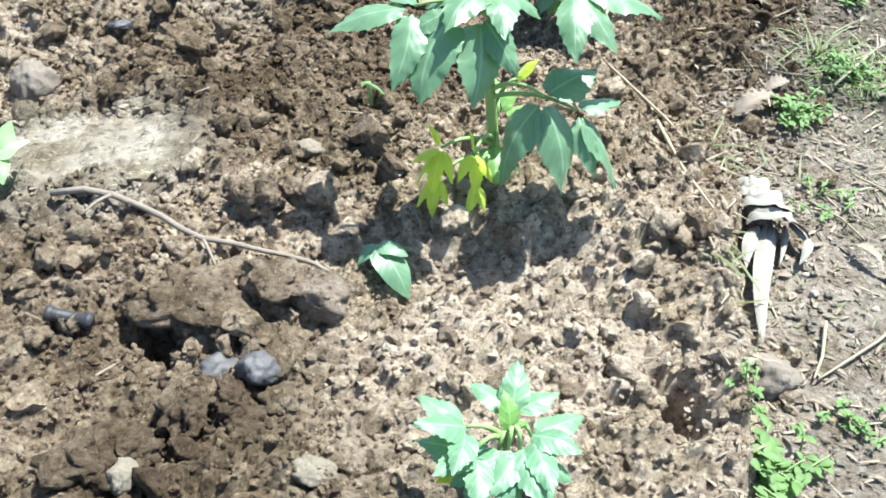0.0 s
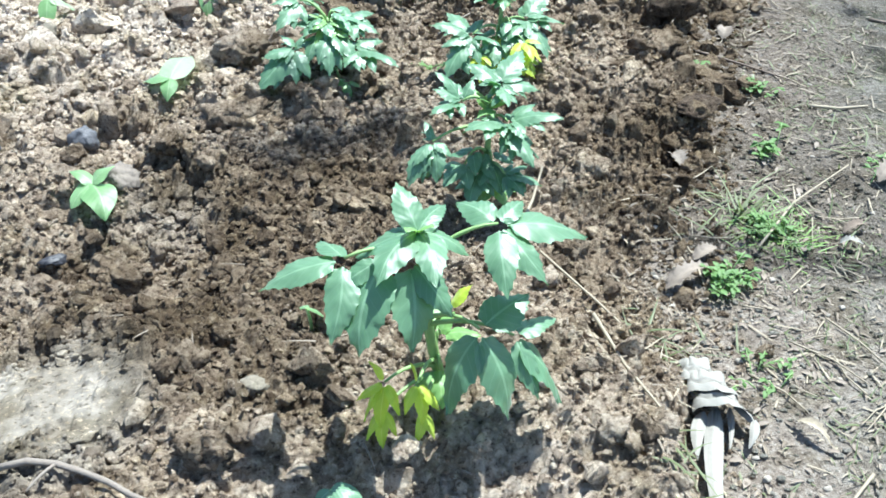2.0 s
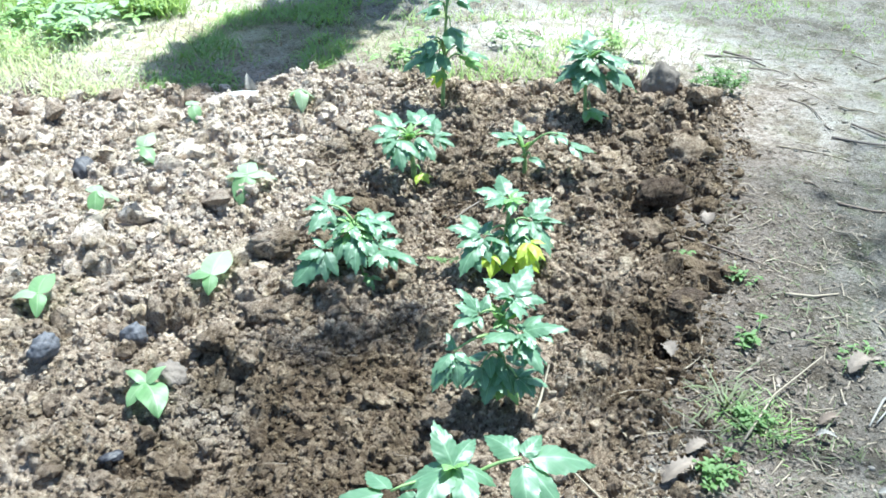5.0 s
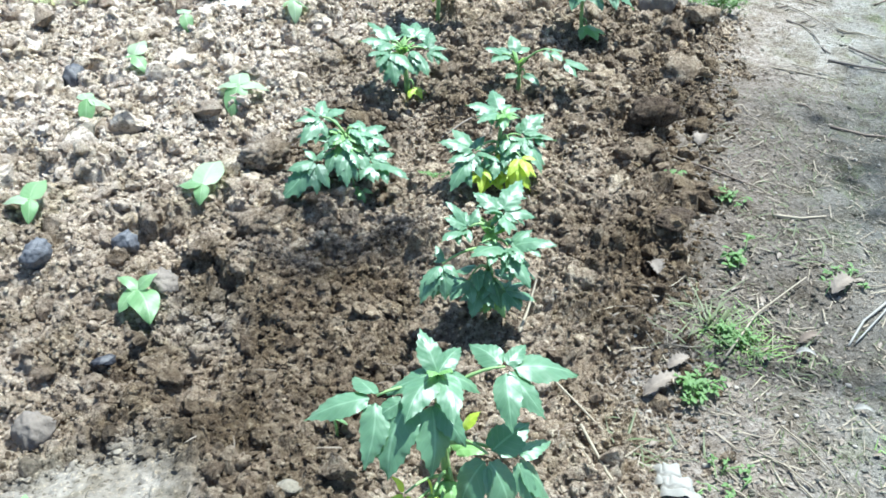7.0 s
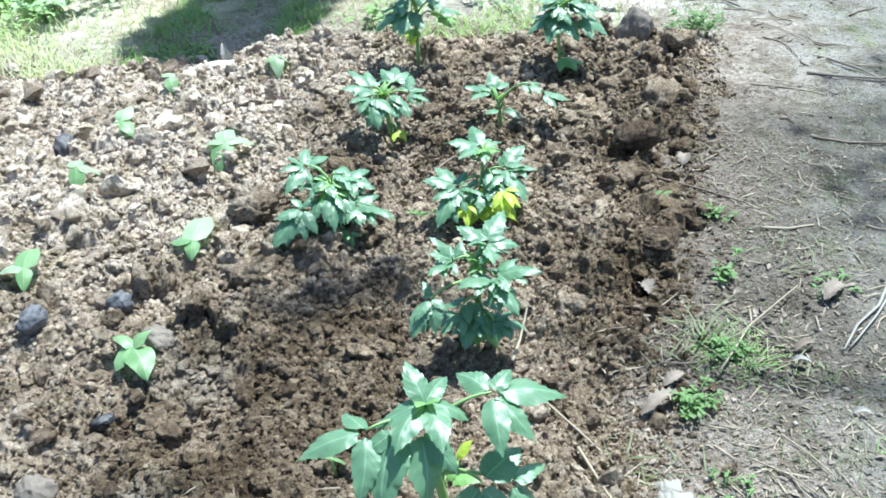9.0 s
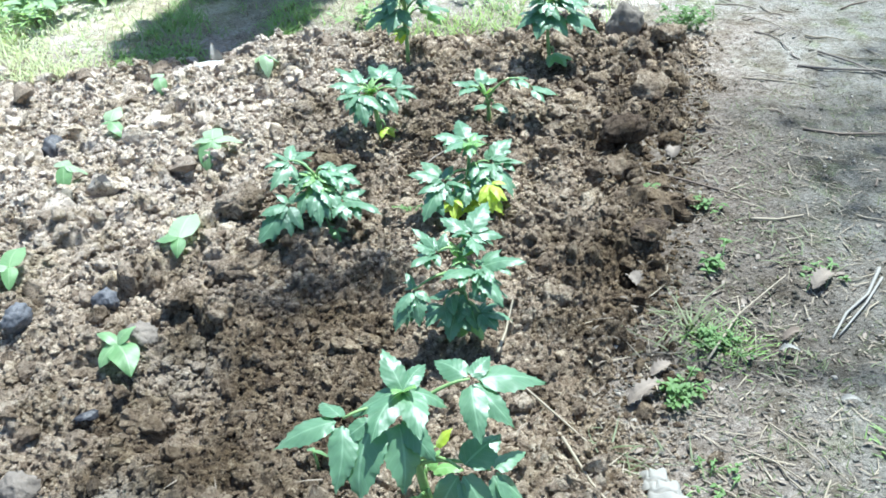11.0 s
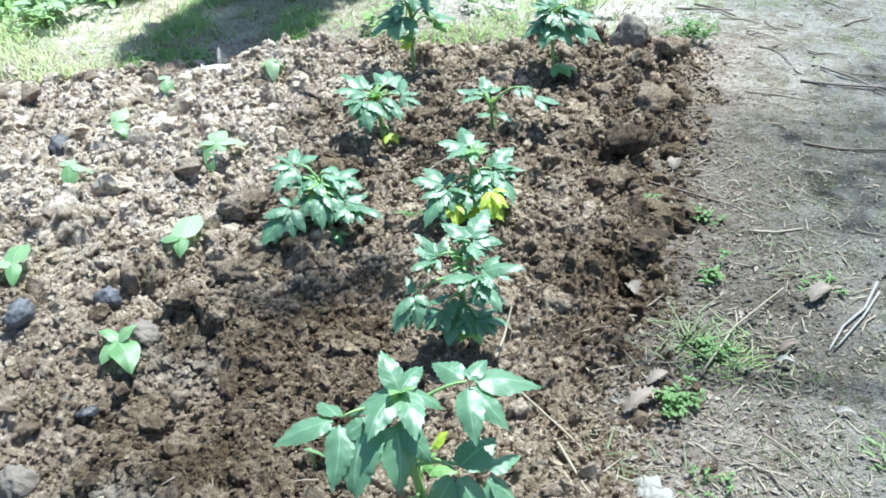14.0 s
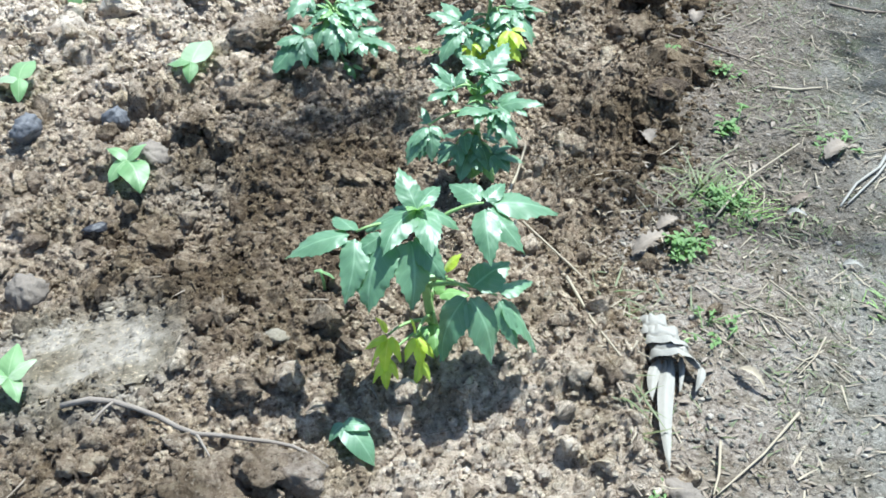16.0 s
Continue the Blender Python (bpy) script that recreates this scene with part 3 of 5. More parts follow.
def scatter_lumps(name, count, where, radii, material, label, seed, edge=-0.10, forms=None, grow=0.0):
    """Lumps strewn over the bed; grow: by how much they get coarser a metre further on."""
    q = np.random.RandomState(seed)
    forms = forms or shapes
    x, y = q.uniform(*where[0], count), q.uniform(*where[1], count)
    d = bed_inside(x, y)
    keep = (d > edge * q.rand(count)) & (((x + 0.39) / 0.16) ** 2 + ((y - 1.0) / 0.085) ** 2 > q.uniform(0.6, 1.2, count))
    x, y = x[keep], y[keep]
    n = len(x)
    size = radii[0] * (radii[1] / radii[0]) ** (q.rand(n) ** 2.5) * (1 + grow * (y - where[1][0]))
    z = np.array([level(a, b) for a, b in zip(x, y)]) + size * 0.22
    a1, a2, a3 = q.uniform(0, 6.3, n), q.uniform(-0.7, 0.7, n), q.uniform(-0.7, 0.7, n)
    c, s_ = np.cos(a1), np.sin(a1)
    spin = np.zeros((n, 3, 3))
    spin[:, 0, 0], spin[:, 0, 1], spin[:, 1, 0], spin[:, 1, 1], spin[:, 2, 2] = c, -s_, s_, c, 1
    lean = np.zeros((n, 3, 3))
    lean[:, 0, 0], lean[:, 0, 2], lean[:, 1, 1], lean[:, 2, 0], lean[:, 2, 2] = np.cos(a2), np.sin(a2), 1, -np.sin(a2), np.cos(a2)
    tip = np.zeros((n, 3, 3))
    tip[:, 0, 0], tip[:, 1, 1], tip[:, 1, 2], tip[:, 2, 1], tip[:, 2, 2] = 1, np.cos(a3), -np.sin(a3), np.sin(a3), np.cos(a3)
    rot = spin @ lean @ tip * size[:, None, None]
    which = q.randint(len(forms), size=n)
    cos, fcs, total = [], [], 0
    for k, (v, f) in enumerate(forms):
        i = np.where(which == k)[0]
        co = np.einsum("nab,vb->nva", rot[i], v) + np.stack([x[i], y[i], z[i]], -1)[:, None, :]
        fa = np.array(f)[None] + (np.arange(len(i)) * len(v))[:, None, None] + total
        cos.append(co.reshape(-1, 3))
        fcs.append(fa.reshape(-1, 3))
        total += len(i) * len(v)
    ob = new(name, array_mesh(name, np.concatenate(cos), np.concatenate(fcs), material))
    return tagged(ob, label, "soil clods", "", "stuff")


scatter_lumps("soil_clods", 4600, ((-1.5, 1.25), (0.42, 2.98)), (0.007, 0.026), CLOD, "loose brown clods of dug soil lying on the bed", 21)
scatter_lumps("soil_clods", 520, ((-1.4, 0.1), (1.55, 2.95)), (0.016, 0.044), CLOD, "thick angular clods of dry soil lying on the bed", 24)
scatter_lumps("soil_clods", 300, ((0.40, 1.2), (1.7, 2.95)), (0.014, 0.042), CLOD, "thick dark clods of soil along the bed's edge", 25)
scatter_lumps("soil_crumbs", 66000, ((-1.2, 1.25), (0.42, 2.98)), (0.0030, 0.0080), CLOD, "small loose crumbs of dry soil on the bed", 22, forms=grit, grow=0.30)
r = random.Random(23)
made = 0
while made < 290:
    x, y = r.uniform(-0.75, 0.75), r.uniform(0.5, 2.2)
    if depth_in_bed(x, y) < 0.03 or bare(x, y):
        continue
    size = 0.011 * (0.026 / 0.011) ** (r.random() ** 1.7)
    ob = part("clod", near_shapes[made % 12], bed)
    ob.matrix_basis = pose(x, y, level(x, y) + size * 0.2, r.uniform(-30, 30), r.uniform(-30, 30), r.uniform(0, 360)) @ Matrix.Diagonal((size, size, size, 1))
    made += 1


# the largest clods, thrown up along the bed's far edge and corner: x, y, radius, flatness, turn
for k, (x, y, size, flat, turn) in enumerate(((1.05, 2.67, 0.062, 0.75, 20), (0.882, 2.661, 0.036, 0.85, 70), (0.930, 2.590, 0.038, 0.8, 10), (0.905, 2.335, 0.064, 0.75, 40), (0.70, 2.00, 0.040, 0.7, 100),
                                              (0.696, 2.272, 0.042, 0.8, 15), (0.880, 2.125, 0.042, 0.85, 80), (1.03, 2.455, 0.040, 0.8, 50), (0.78, 2.45, 0.045, 0.8, 30), (0.72, 2.64, 0.045, 0.7, 60),
                                              (0.52, 2.56, 0.040, 0.8, 0), (0.36, 2.80, 0.044, 0.7, 90), (0.16, 2.86, 0.040, 0.8, 30), (0.62, 2.82, 0.042, 0.8, 10), (-0.10, 2.78, 0.040, 0.8, 50),
                                              (-0.02, 2.42, 0.036, 0.8, 20), (-0.36, 2.76, 0.036, 0.8, 75), (-0.52, 2.58, 0.036, 0.7, 35), (-0.86, 2.30, 0.040, 0.8, 10), (-0.28, 2.36, 0.034, 0.8, 65))):
    ob = part("clod", near_shapes[(5 * k + 2) % 12], bed)
    ob.matrix_basis = pose(x, y, level(x, y) + size * 0.28, 12 * math.sin(k), 14 * math.cos(2 * k), turn) @ Matrix.Diagonal((size, size, size * flat * 1.25, 1))

# ---- tomato plants ----
L, Y, G = LEAF, YELLOW, YOUNG
tomato(0.128, 0.955, 0.02, (0.085, 0.94, 0.315), 0.0085, [
    (0.12, (0.133, 0.98, 0.165), 0.02, 1, 0.042, G),
    (0.10, (0.112, 0.90, 0.085), 0.02, 1, 0.036, G),
    (0.15, (0.150, 0.965, 0.217), 0.01, 0, 0.035, Y)],
    "leafy young tomato plant with pale yellowing leaves low down", 1,
    [(0.066, 0.995, 0.342), (0.119, 0.985, 0.317), (0.138, 0.928, 0.290), (0.097, 0.866, 0.300), (0.038, 0.872, 0.300), (0.020, 0.93, 0.292), (0.10, 0.92, 0.335), (0.07, 0.915, 0.335)],
    [(0.28, (0.006, 0.92, 0.300), [((-0.084, 0.92, 0.262), 0.42), ((-0.012, 0.855, 0.240), 0.46), ((-0.020, 0.972, 0.284), 0.5)]),
     (0.29, (0.045, 0.912, 0.303), [((0.017, 0.845, 0.230), 0.62), ((-0.005, 0.90, 0.27), 0.45)]),
     (0.29, (0.075, 0.912, 0.300), [((0.072, 0.852, 0.226), 0.62), ((0.115, 0.87, 0.255), 0.5)]),
     (0.27, (0.172, 0.945, 0.318), [((0.275, 0.962, 0.280), 0.45), ((0.173, 0.872, 0.275), 0.48), ((0.220, 0.895, 0.272), 0.48), ((0.133, 0.995, 0.312), 0.62), ((0.205, 0.985, 0.318), 0.5)]),
     (0.18, (0.148, 0.885, 0.222), [((0.113, 0.852, 0.128), 0.55), ((0.178, 0.842, 0.126), 0.52), ((0.208, 0.925, 0.232), 0.75)]),
     (0.17, (0.190, 0.900, 0.196), [((0.244, 0.875, 0.110), 0.5), ((0.243, 0.93, 0.190), 0.6), ((0.215, 0.86, 0.135), 0.4)]),
     (0.10, (0.045, 0.900, 0.135), [((0.012, 0.890, 0.118), 0.36), ((0.020, 0.882, 0.092), 0.36), ((0.038, 0.878, 0.082), 0.36), ((0.060, 0.882, 0.098), 0.36), ((0.028, 0.910, 0.158), 0.36)], Y),
     (0.09, (0.042, 0.892, 0.098), [((0.022, 0.880, 0.062), 0.34), ((0.040, 0.872, 0.055), 0.36), ((0.056, 0.876, 0.070), 0.34)], Y),
     (0.11, (0.082, 0.895, 0.135), [((0.066, 0.880, 0.100), 0.36), ((0.086, 0.874, 0.088), 0.36), ((0.106, 0.880, 0.104), 0.36), ((0.074, 0.905, 0.158), 0.34)], Y),
     (0.09, (0.088, 0.888, 0.096), [((0.078, 0.872, 0.060), 0.34), ((0.100, 0.872, 0.066), 0.36)], Y)])
tomato(0.222, 1.405, 0.02, (0.232, 1.41, 0.205), 0.0075, [
    (0.07, (0.262, 1.36, 0.045), 0.02, 1, 0.035, G), (0.10, (0.20, 1.345, 0.06), 0.02, 3, 0.04, L), (0.11, (0.16, 1.355, 0.09), 0.02, 3, 0.04, L), (0.10, (0.25, 1.345, 0.08), 0.02, 3, 0.042, L)],
    "young tomato plant with a bright topmost leaf", 2, [(0.215, 1.39, 0.222), (0.25, 1.39, 0.218)],
    [(0.21, (0.251, 1.430, 0.225), [((0.298, 1.500, 0.245), 0.68), ((0.205, 1.470, 0.242), 0.76), ((0.313, 1.430, 0.213), 0.68), ((0.223, 1.400, 0.247), 0.73), ((0.256, 1.370, 0.220), 0.65)]),
     (0.20, (0.191, 1.400, 0.215), [((0.153, 1.430, 0.249), 0.68), ((0.146, 1.400, 0.237), 0.76), ((0.140, 1.360, 0.217), 0.68), ((0.210, 1.430, 0.235), 0.73)]),
     (0.17, (0.258, 1.380, 0.189), [((0.337, 1.360, 0.203), 0.68), ((0.306, 1.410, 0.201), 0.76), ((0.288, 1.310, 0.152), 0.68), ((0.185, 1.330, 0.203), 0.73), ((0.275, 1.330, 0.186), 0.65)]),
     (0.16, (0.142, 1.350, 0.177), [((0.133, 1.380, 0.194), 0.68), ((0.145, 1.310, 0.131), 0.76), ((0.111, 1.320, 0.155), 0.68), ((0.168, 1.330, 0.162), 0.73), ((0.103, 1.310, 0.125), 0.65)]),
     (0.09, (0.255, 1.360, 0.109), [((0.280, 1.320, 0.094), 0.68), ((0.310, 1.340, 0.097), 0.76), ((0.270, 1.380, 0.113), 0.68), ((0.293, 1.370, 0.114), 0.73)])], True)
tomato(0.318, 1.805, 0.02, (0.318, 1.815, 0.205), 0.007, [
    (0.12, (0.285, 1.72, 0.10), 0.03, 2, 0.045, L), (0.13, (0.36, 1.74, 0.12), 0.03, 2, 0.045, L),
    (0.08, (0.350, 1.725, 0.085), 0.04, 2, 0.048, Y), (0.08, (0.372, 1.73, 0.075), 0.04, 1, 0.045, Y), (0.07, (0.268, 1.72, 0.075), 0.035, 2, 0.042, Y)],
    "bushy young tomato plant with yellow lower leaves", 3, [(0.30, 1.785, 0.212), (0.34, 1.795, 0.215)],
    [(0.19, (0.314, 1.830, 0.203), [((0.309, 1.910, 0.213), 0.68), ((0.242, 1.840, 0.214), 0.76), ((0.259, 1.780, 0.207), 0.68), ((0.363, 1.860, 0.194), 0.73), ((0.311, 1.770, 0.194), 0.65)]),
     (0.14, (0.359, 1.810, 0.158), [((0.432, 1.800, 0.151), 0.68), ((0.395, 1.740, 0.108), 0.76), ((0.319, 1.750, 0.143), 0.68), ((0.417, 1.870, 0.176), 0.73), ((0.361, 1.760, 0.141), 0.65)]),
     (0.14, (0.255, 1.760, 0.152), [((0.179, 1.770, 0.168), 0.68), ((0.213, 1.820, 0.170), 0.76), ((0.200, 1.690, 0.102), 0.68), ((0.196, 1.730, 0.144), 0.73), ((0.304, 1.730, 0.142), 0.65), ((0.279, 1.800, 0.164), 0.68)]),
     (0.13, (0.348, 1.750, 0.143), [((0.318, 1.716, 0.117), 0.42), ((0.343, 1.700, 0.099), 0.42), ((0.376, 1.710, 0.119), 0.42), ((0.380, 1.740, 0.140), 0.42), ((0.330, 1.705, 0.084), 0.42), ((0.358, 1.700, 0.125), 0.4)], Y),
     (0.12, (0.265, 1.740, 0.125), [((0.240, 1.705, 0.108), 0.4), ((0.262, 1.695, 0.090), 0.4), ((0.283, 1.705, 0.116), 0.4)], Y)], True)
tomato(0.0, 1.795, 0.015, (-0.008, 1.80, 0.170), 0.0075, [
    (0.06, (0.03, 1.73, 0.05), 0.02, 1, 0.035, G), (0.12, (0.005, 1.86, 0.15), 0.02, 2, 0.05, L),
    (0.14, (-0.045, 1.725, 0.125), 0.03, 3, 0.045, L), (0.14, (0.035, 1.73, 0.12), 0.03, 3, 0.045, L), (0.15, (-0.075, 1.79, 0.165), 0.02, 3, 0.042, L), (0.16, (0.05, 1.80, 0.165), 0.02, 3, 0.042, BRIGHT), (0.15, (0.0, 1.745, 0.155), 0.02, 2, 0.036, G)],
    "broad young tomato plant with drooping dark leaves", 4, [(0.01, 1.775, 0.17), (-0.03, 1.78, 0.172)],
    [(0.18, (-0.056, 1.820, 0.200), [((-0.108, 1.800, 0.201), 0.68), ((-0.093, 1.840, 0.212), 0.76), ((-0.049, 1.880, 0.206), 0.68), ((-0.005, 1.860, 0.195), 0.73), ((-0.099, 1.760, 0.170), 0.65)]),
     (0.15, (0.029, 1.810, 0.165), [((0.085, 1.790, 0.144), 0.68), ((0.078, 1.850, 0.159), 0.76), ((0.019, 1.860, 0.170), 0.68), ((0.039, 1.760, 0.147), 0.73)]),
     (0.13, (-0.067, 1.740, 0.145), [((-0.139, 1.690, 0.087), 0.68), ((-0.125, 1.720, 0.136), 0.76), ((-0.043, 1.700, 0.106), 0.68), ((-0.095, 1.770, 0.157), 0.73), ((-0.049, 1.760, 0.159), 0.65)]),
     (0.12, (0.036, 1.760, 0.131), [((0.116, 1.720, 0.112), 0.68), ((0.091, 1.790, 0.130), 0.76), ((0.046, 1.710, 0.111), 0.68), ((0.019, 1.710, 0.119), 0.73)]),
     (0.15, (-0.002, 1.760, 0.161), [((-0.008, 1.700, 0.109), 0.68), ((0.014, 1.720, 0.140), 0.76), ((-0.026, 1.710, 0.128), 0.68)])], True)
tomato(0.16, 2.24, 0.02, (0.140, 2.24, 0.155), 0.0085, [
    (0.05, (0.19, 2.19, 0.045), 0.02, 1, 0.03, Y)],
    "young tomato plant with leaves arching all round its stem", 5, [(0.155, 2.21, 0.16), (0.12, 2.215, 0.162)],
    [(0.15, (0.117, 2.250, 0.166), [((0.038, 2.240, 0.173), 0.68), ((0.062, 2.310, 0.190), 0.76), ((0.108, 2.320, 0.180), 0.68), ((0.083, 2.190, 0.168), 0.73)]),
     (0.15, (0.107, 2.200, 0.166), [((0.120, 2.130, 0.110), 0.68), ((0.055, 2.180, 0.163), 0.76), ((0.076, 2.150, 0.147), 0.68), ((0.163, 2.150, 0.133), 0.73)]),
     (0.15, (0.159, 2.210, 0.166), [((0.198, 2.150, 0.125), 0.68), ((0.183, 2.170, 0.152), 0.76)]),
     (0.14, (0.203, 2.240, 0.152), [((0.252, 2.210, 0.135), 0.68), ((0.253, 2.250, 0.149), 0.76), ((0.218, 2.310, 0.167), 0.68)]),
     (0.15, (0.176, 2.280, 0.164), [((0.147, 2.340, 0.176), 0.68), ((0.215, 2.340, 0.164), 0.76), ((0.186, 2.360, 0.170), 0.68)])], True)
tomato(0.432, 2.222, 0.02, (0.425, 2.222, 0.125), 0.007, [
    (0.115, (0.338, 2.22, 0.164), 0.012, 3, 0.045, L), (0.115, (0.420, 2.31, 0.158), 0.005, 1, 0.052, L),
    (0.09, (0.472, 2.17, 0.092), 0.015, 0, 0.05, L), (0.09, (0.388, 2.17, 0.108), 0.01, 0, 0.042, L),
    (0.11, (0.600, 2.19, 0.120), 0.04, 3, 0.053, L)],
    "small sparse tomato plant with one long side leaf", 6, [(0.44, 2.20, 0.15), (0.41, 2.23, 0.155)])
tomato(0.283, 2.70, 0.02, (0.285, 2.70, 0.36), 0.0065, [
    (0.19, (0.162, 2.66, 0.15), 0.04, 3, 0.065, BRIGHT), (0.19, (0.222, 2.60, 0.155), 0.04, 1, 0.069, L),
    (0.15, (0.400, 2.70, 0.146), 0.03, 2, 0.05, G), (0.27, (0.325, 2.64, 0.215), 0.03, 1, 0.075, L),
    (0.30, (0.200, 2.70, 0.30), 0.03, 3, 0.065, L), (0.32, (0.380, 2.72, 0.33), 0.03, 3, 0.065, L), (0.33, (0.27, 2.80, 0.37), 0.02, 3, 0.059, L),
    (0.11, (0.245, 2.68, 0.10), 0.03, 1, 0.038, Y), (0.13, (0.255, 2.65, 0.12), 0.03, 1, 0.038, G), (0.20, (0.185, 2.70, 0.19), 0.03, 3, 0.05, L), (0.18, (0.405, 2.67, 0.18), 0.03, 3, 0.05, L)],
    "tall thin tomato plant with a bare dark stem", 7, [(0.285, 2.73, 0.40), (0.30, 2.66, 0.385)])
tomato(0.677, 2.565, 0.02, (0.668, 2.57, 0.225), 0.0065, [
    (0.19, (0.568, 2.54, 0.160), 0.035, 3, 0.066, L), (0.18, (0.615, 2.49, 0.150), 0.04, 3, 0.065, L),
    (0.19, (0.795, 2.52, 0.140), 0.05, 3, 0.070, L), (0.21, (0.735, 2.60, 0.222), 0.02, 3, 0.065, L),
    (0.21, (0.600, 2.58, 0.238), 0.02, 3, 0.065, L), (0.22, (0.675, 2.66, 0.268), 0.01, 3, 0.060, L),
    (0.20, (0.785, 2.56, 0.205), 0.03, 3, 0.062, L), (0.18, (0.70, 2.49, 0.15), 0.04, 3, 0.059, L), (0.07, (0.700, 2.49, 0.060), 0.02, 1, 0.055, G)],
    "tomato plant with a bare stem and an umbrella of leaves", 8, [(0.66, 2.60, 0.26), (0.69, 2.55, 0.25)])
tomato(0.108, 0.530, 0.0, (0.107, 0.525, 0.115), 0.006, [
    (0.10, (0.022, 0.505, 0.148), 0.01, 1, 0.045, BRIGHT), (0.09, (0.04, 0.47, 0.125), 0.02, 1, 0.042, BRIGHT), (0.09, (0.068, 0.465, 0.095), 0.025, 1, 0.048, BRIGHT),
    (0.10, (0.098, 0.455, 0.10), 0.025, 1, 0.05, BRIGHT), (0.10, (0.133, 0.455, 0.105), 0.025, 1, 0.05, BRIGHT),
    (0.10, (0.168, 0.50, 0.120), 0.02, 1, 0.05, BRIGHT), (0.10, (0.114, 0.585, 0.14), 0.01, 1, 0.045, BRIGHT), (0.05, (0.045, 0.49, 0.085), 0.015, 0, 0.03, Y)],
    "small pale tomato plant near the edge of the bed", 9, [(0.10, 0.55, 0.14), (0.12, 0.52, 0.135)])

# ---- seedlings ----
for k, (x, y, tips, lab) in enumerate([
    (-0.385, 1.44, ((-0.430, 1.475, 0.075), (-0.345, 1.472, 0.085), (-0.352, 1.365, 0.035), (-0.42, 1.40, 0.04)), "bean seedling with three pale green leaves"),
    (-0.296, 1.765, ((-0.268, 1.885, 0.07), (-0.303, 1.715, 0.05), (-0.361, 1.785, 0.06)), "bean seedling with one upright leaf"),
    (-0.625, 1.72, ((-0.690, 1.73, 0.06), (-0.605, 1.80, 0.08), (-0.62, 1.66, 0.05)), "small bean seedling with bright spread leaves"),
    (-0.570, 2.09, ((-0.61, 2.16, 0.075), (-0.525, 2.11, 0.06), (-0.58, 2.04, 0.04)), "small bean seedling beside a pale stone"),
    (-0.515, 2.38, ((-0.495, 2.46, 0.08), (-0.555, 2.40, 0.05), (-0.47, 2.33, 0.03)), "small bent bean seedling"),
    (-0.240, 2.15, ((-0.31, 2.20, 0.07), (-0.235, 2.25, 0.09), (-0.165, 2.18, 0.07), (-0.265, 2.08, 0.04)), "bean seedling with four pale leaves"),
    (-0.412, 2.56, ((-0.42, 2.62, 0.09), (-0.39, 2.52, 0.05)), "thin bean seedling near the bed's far edge"),
    (-0.122, 2.66, ((-0.16, 2.70, 0.06), (-0.08, 2.69, 0.05), (-0.12, 2.61, 0.04)), "pale bean seedling near the bed's far edge"),
    (-0.478, 0.935, ((-0.435, 0.955, 0.075), (-0.455, 0.885, 0.05), (-0.525, 0.93, 0.07), (-0.47, 0.99, 0.08)), "bean seedling beside bare crusted soil"),
    (-0.040, 1.088, ((-0.058, 1.12, 0.06), (-0.018, 1.10, 0.05)), "tiny sprout with two narrow leaves")]):
    seedling(x, y, level(x, y), tips, 0.64 if k != 9 else 0.3, lab, 40 + k, 0.04, None, (0, 1, 1, 2, 1, 3, 1, 3, 1, 0)[k])
broad = seedling(-0.018, 0.808, level(-0.018, 0.808), ((0.024, 0.760, 0.014), (-0.045, 0.79, 0.045), (0.020, 0.80, 0.055)), 0.62, "seedling with one broad green leaf hanging down", 60, 0.042, LEAF)

# ---- stones, clods and rubbish ----
def rest(name, x, y, r, squash, seed, mat, label, cat, turn=0, tilt=(0, 0), sink=0.22, rough=0.28, group="", angular=0.5):
    return lump(name, x, y, level(x, y) + r * squash[2] * (1 - 2 * sink) * 0.8, r, squash, seed, mat, label, cat, group, turn, rough, tilt, angular)


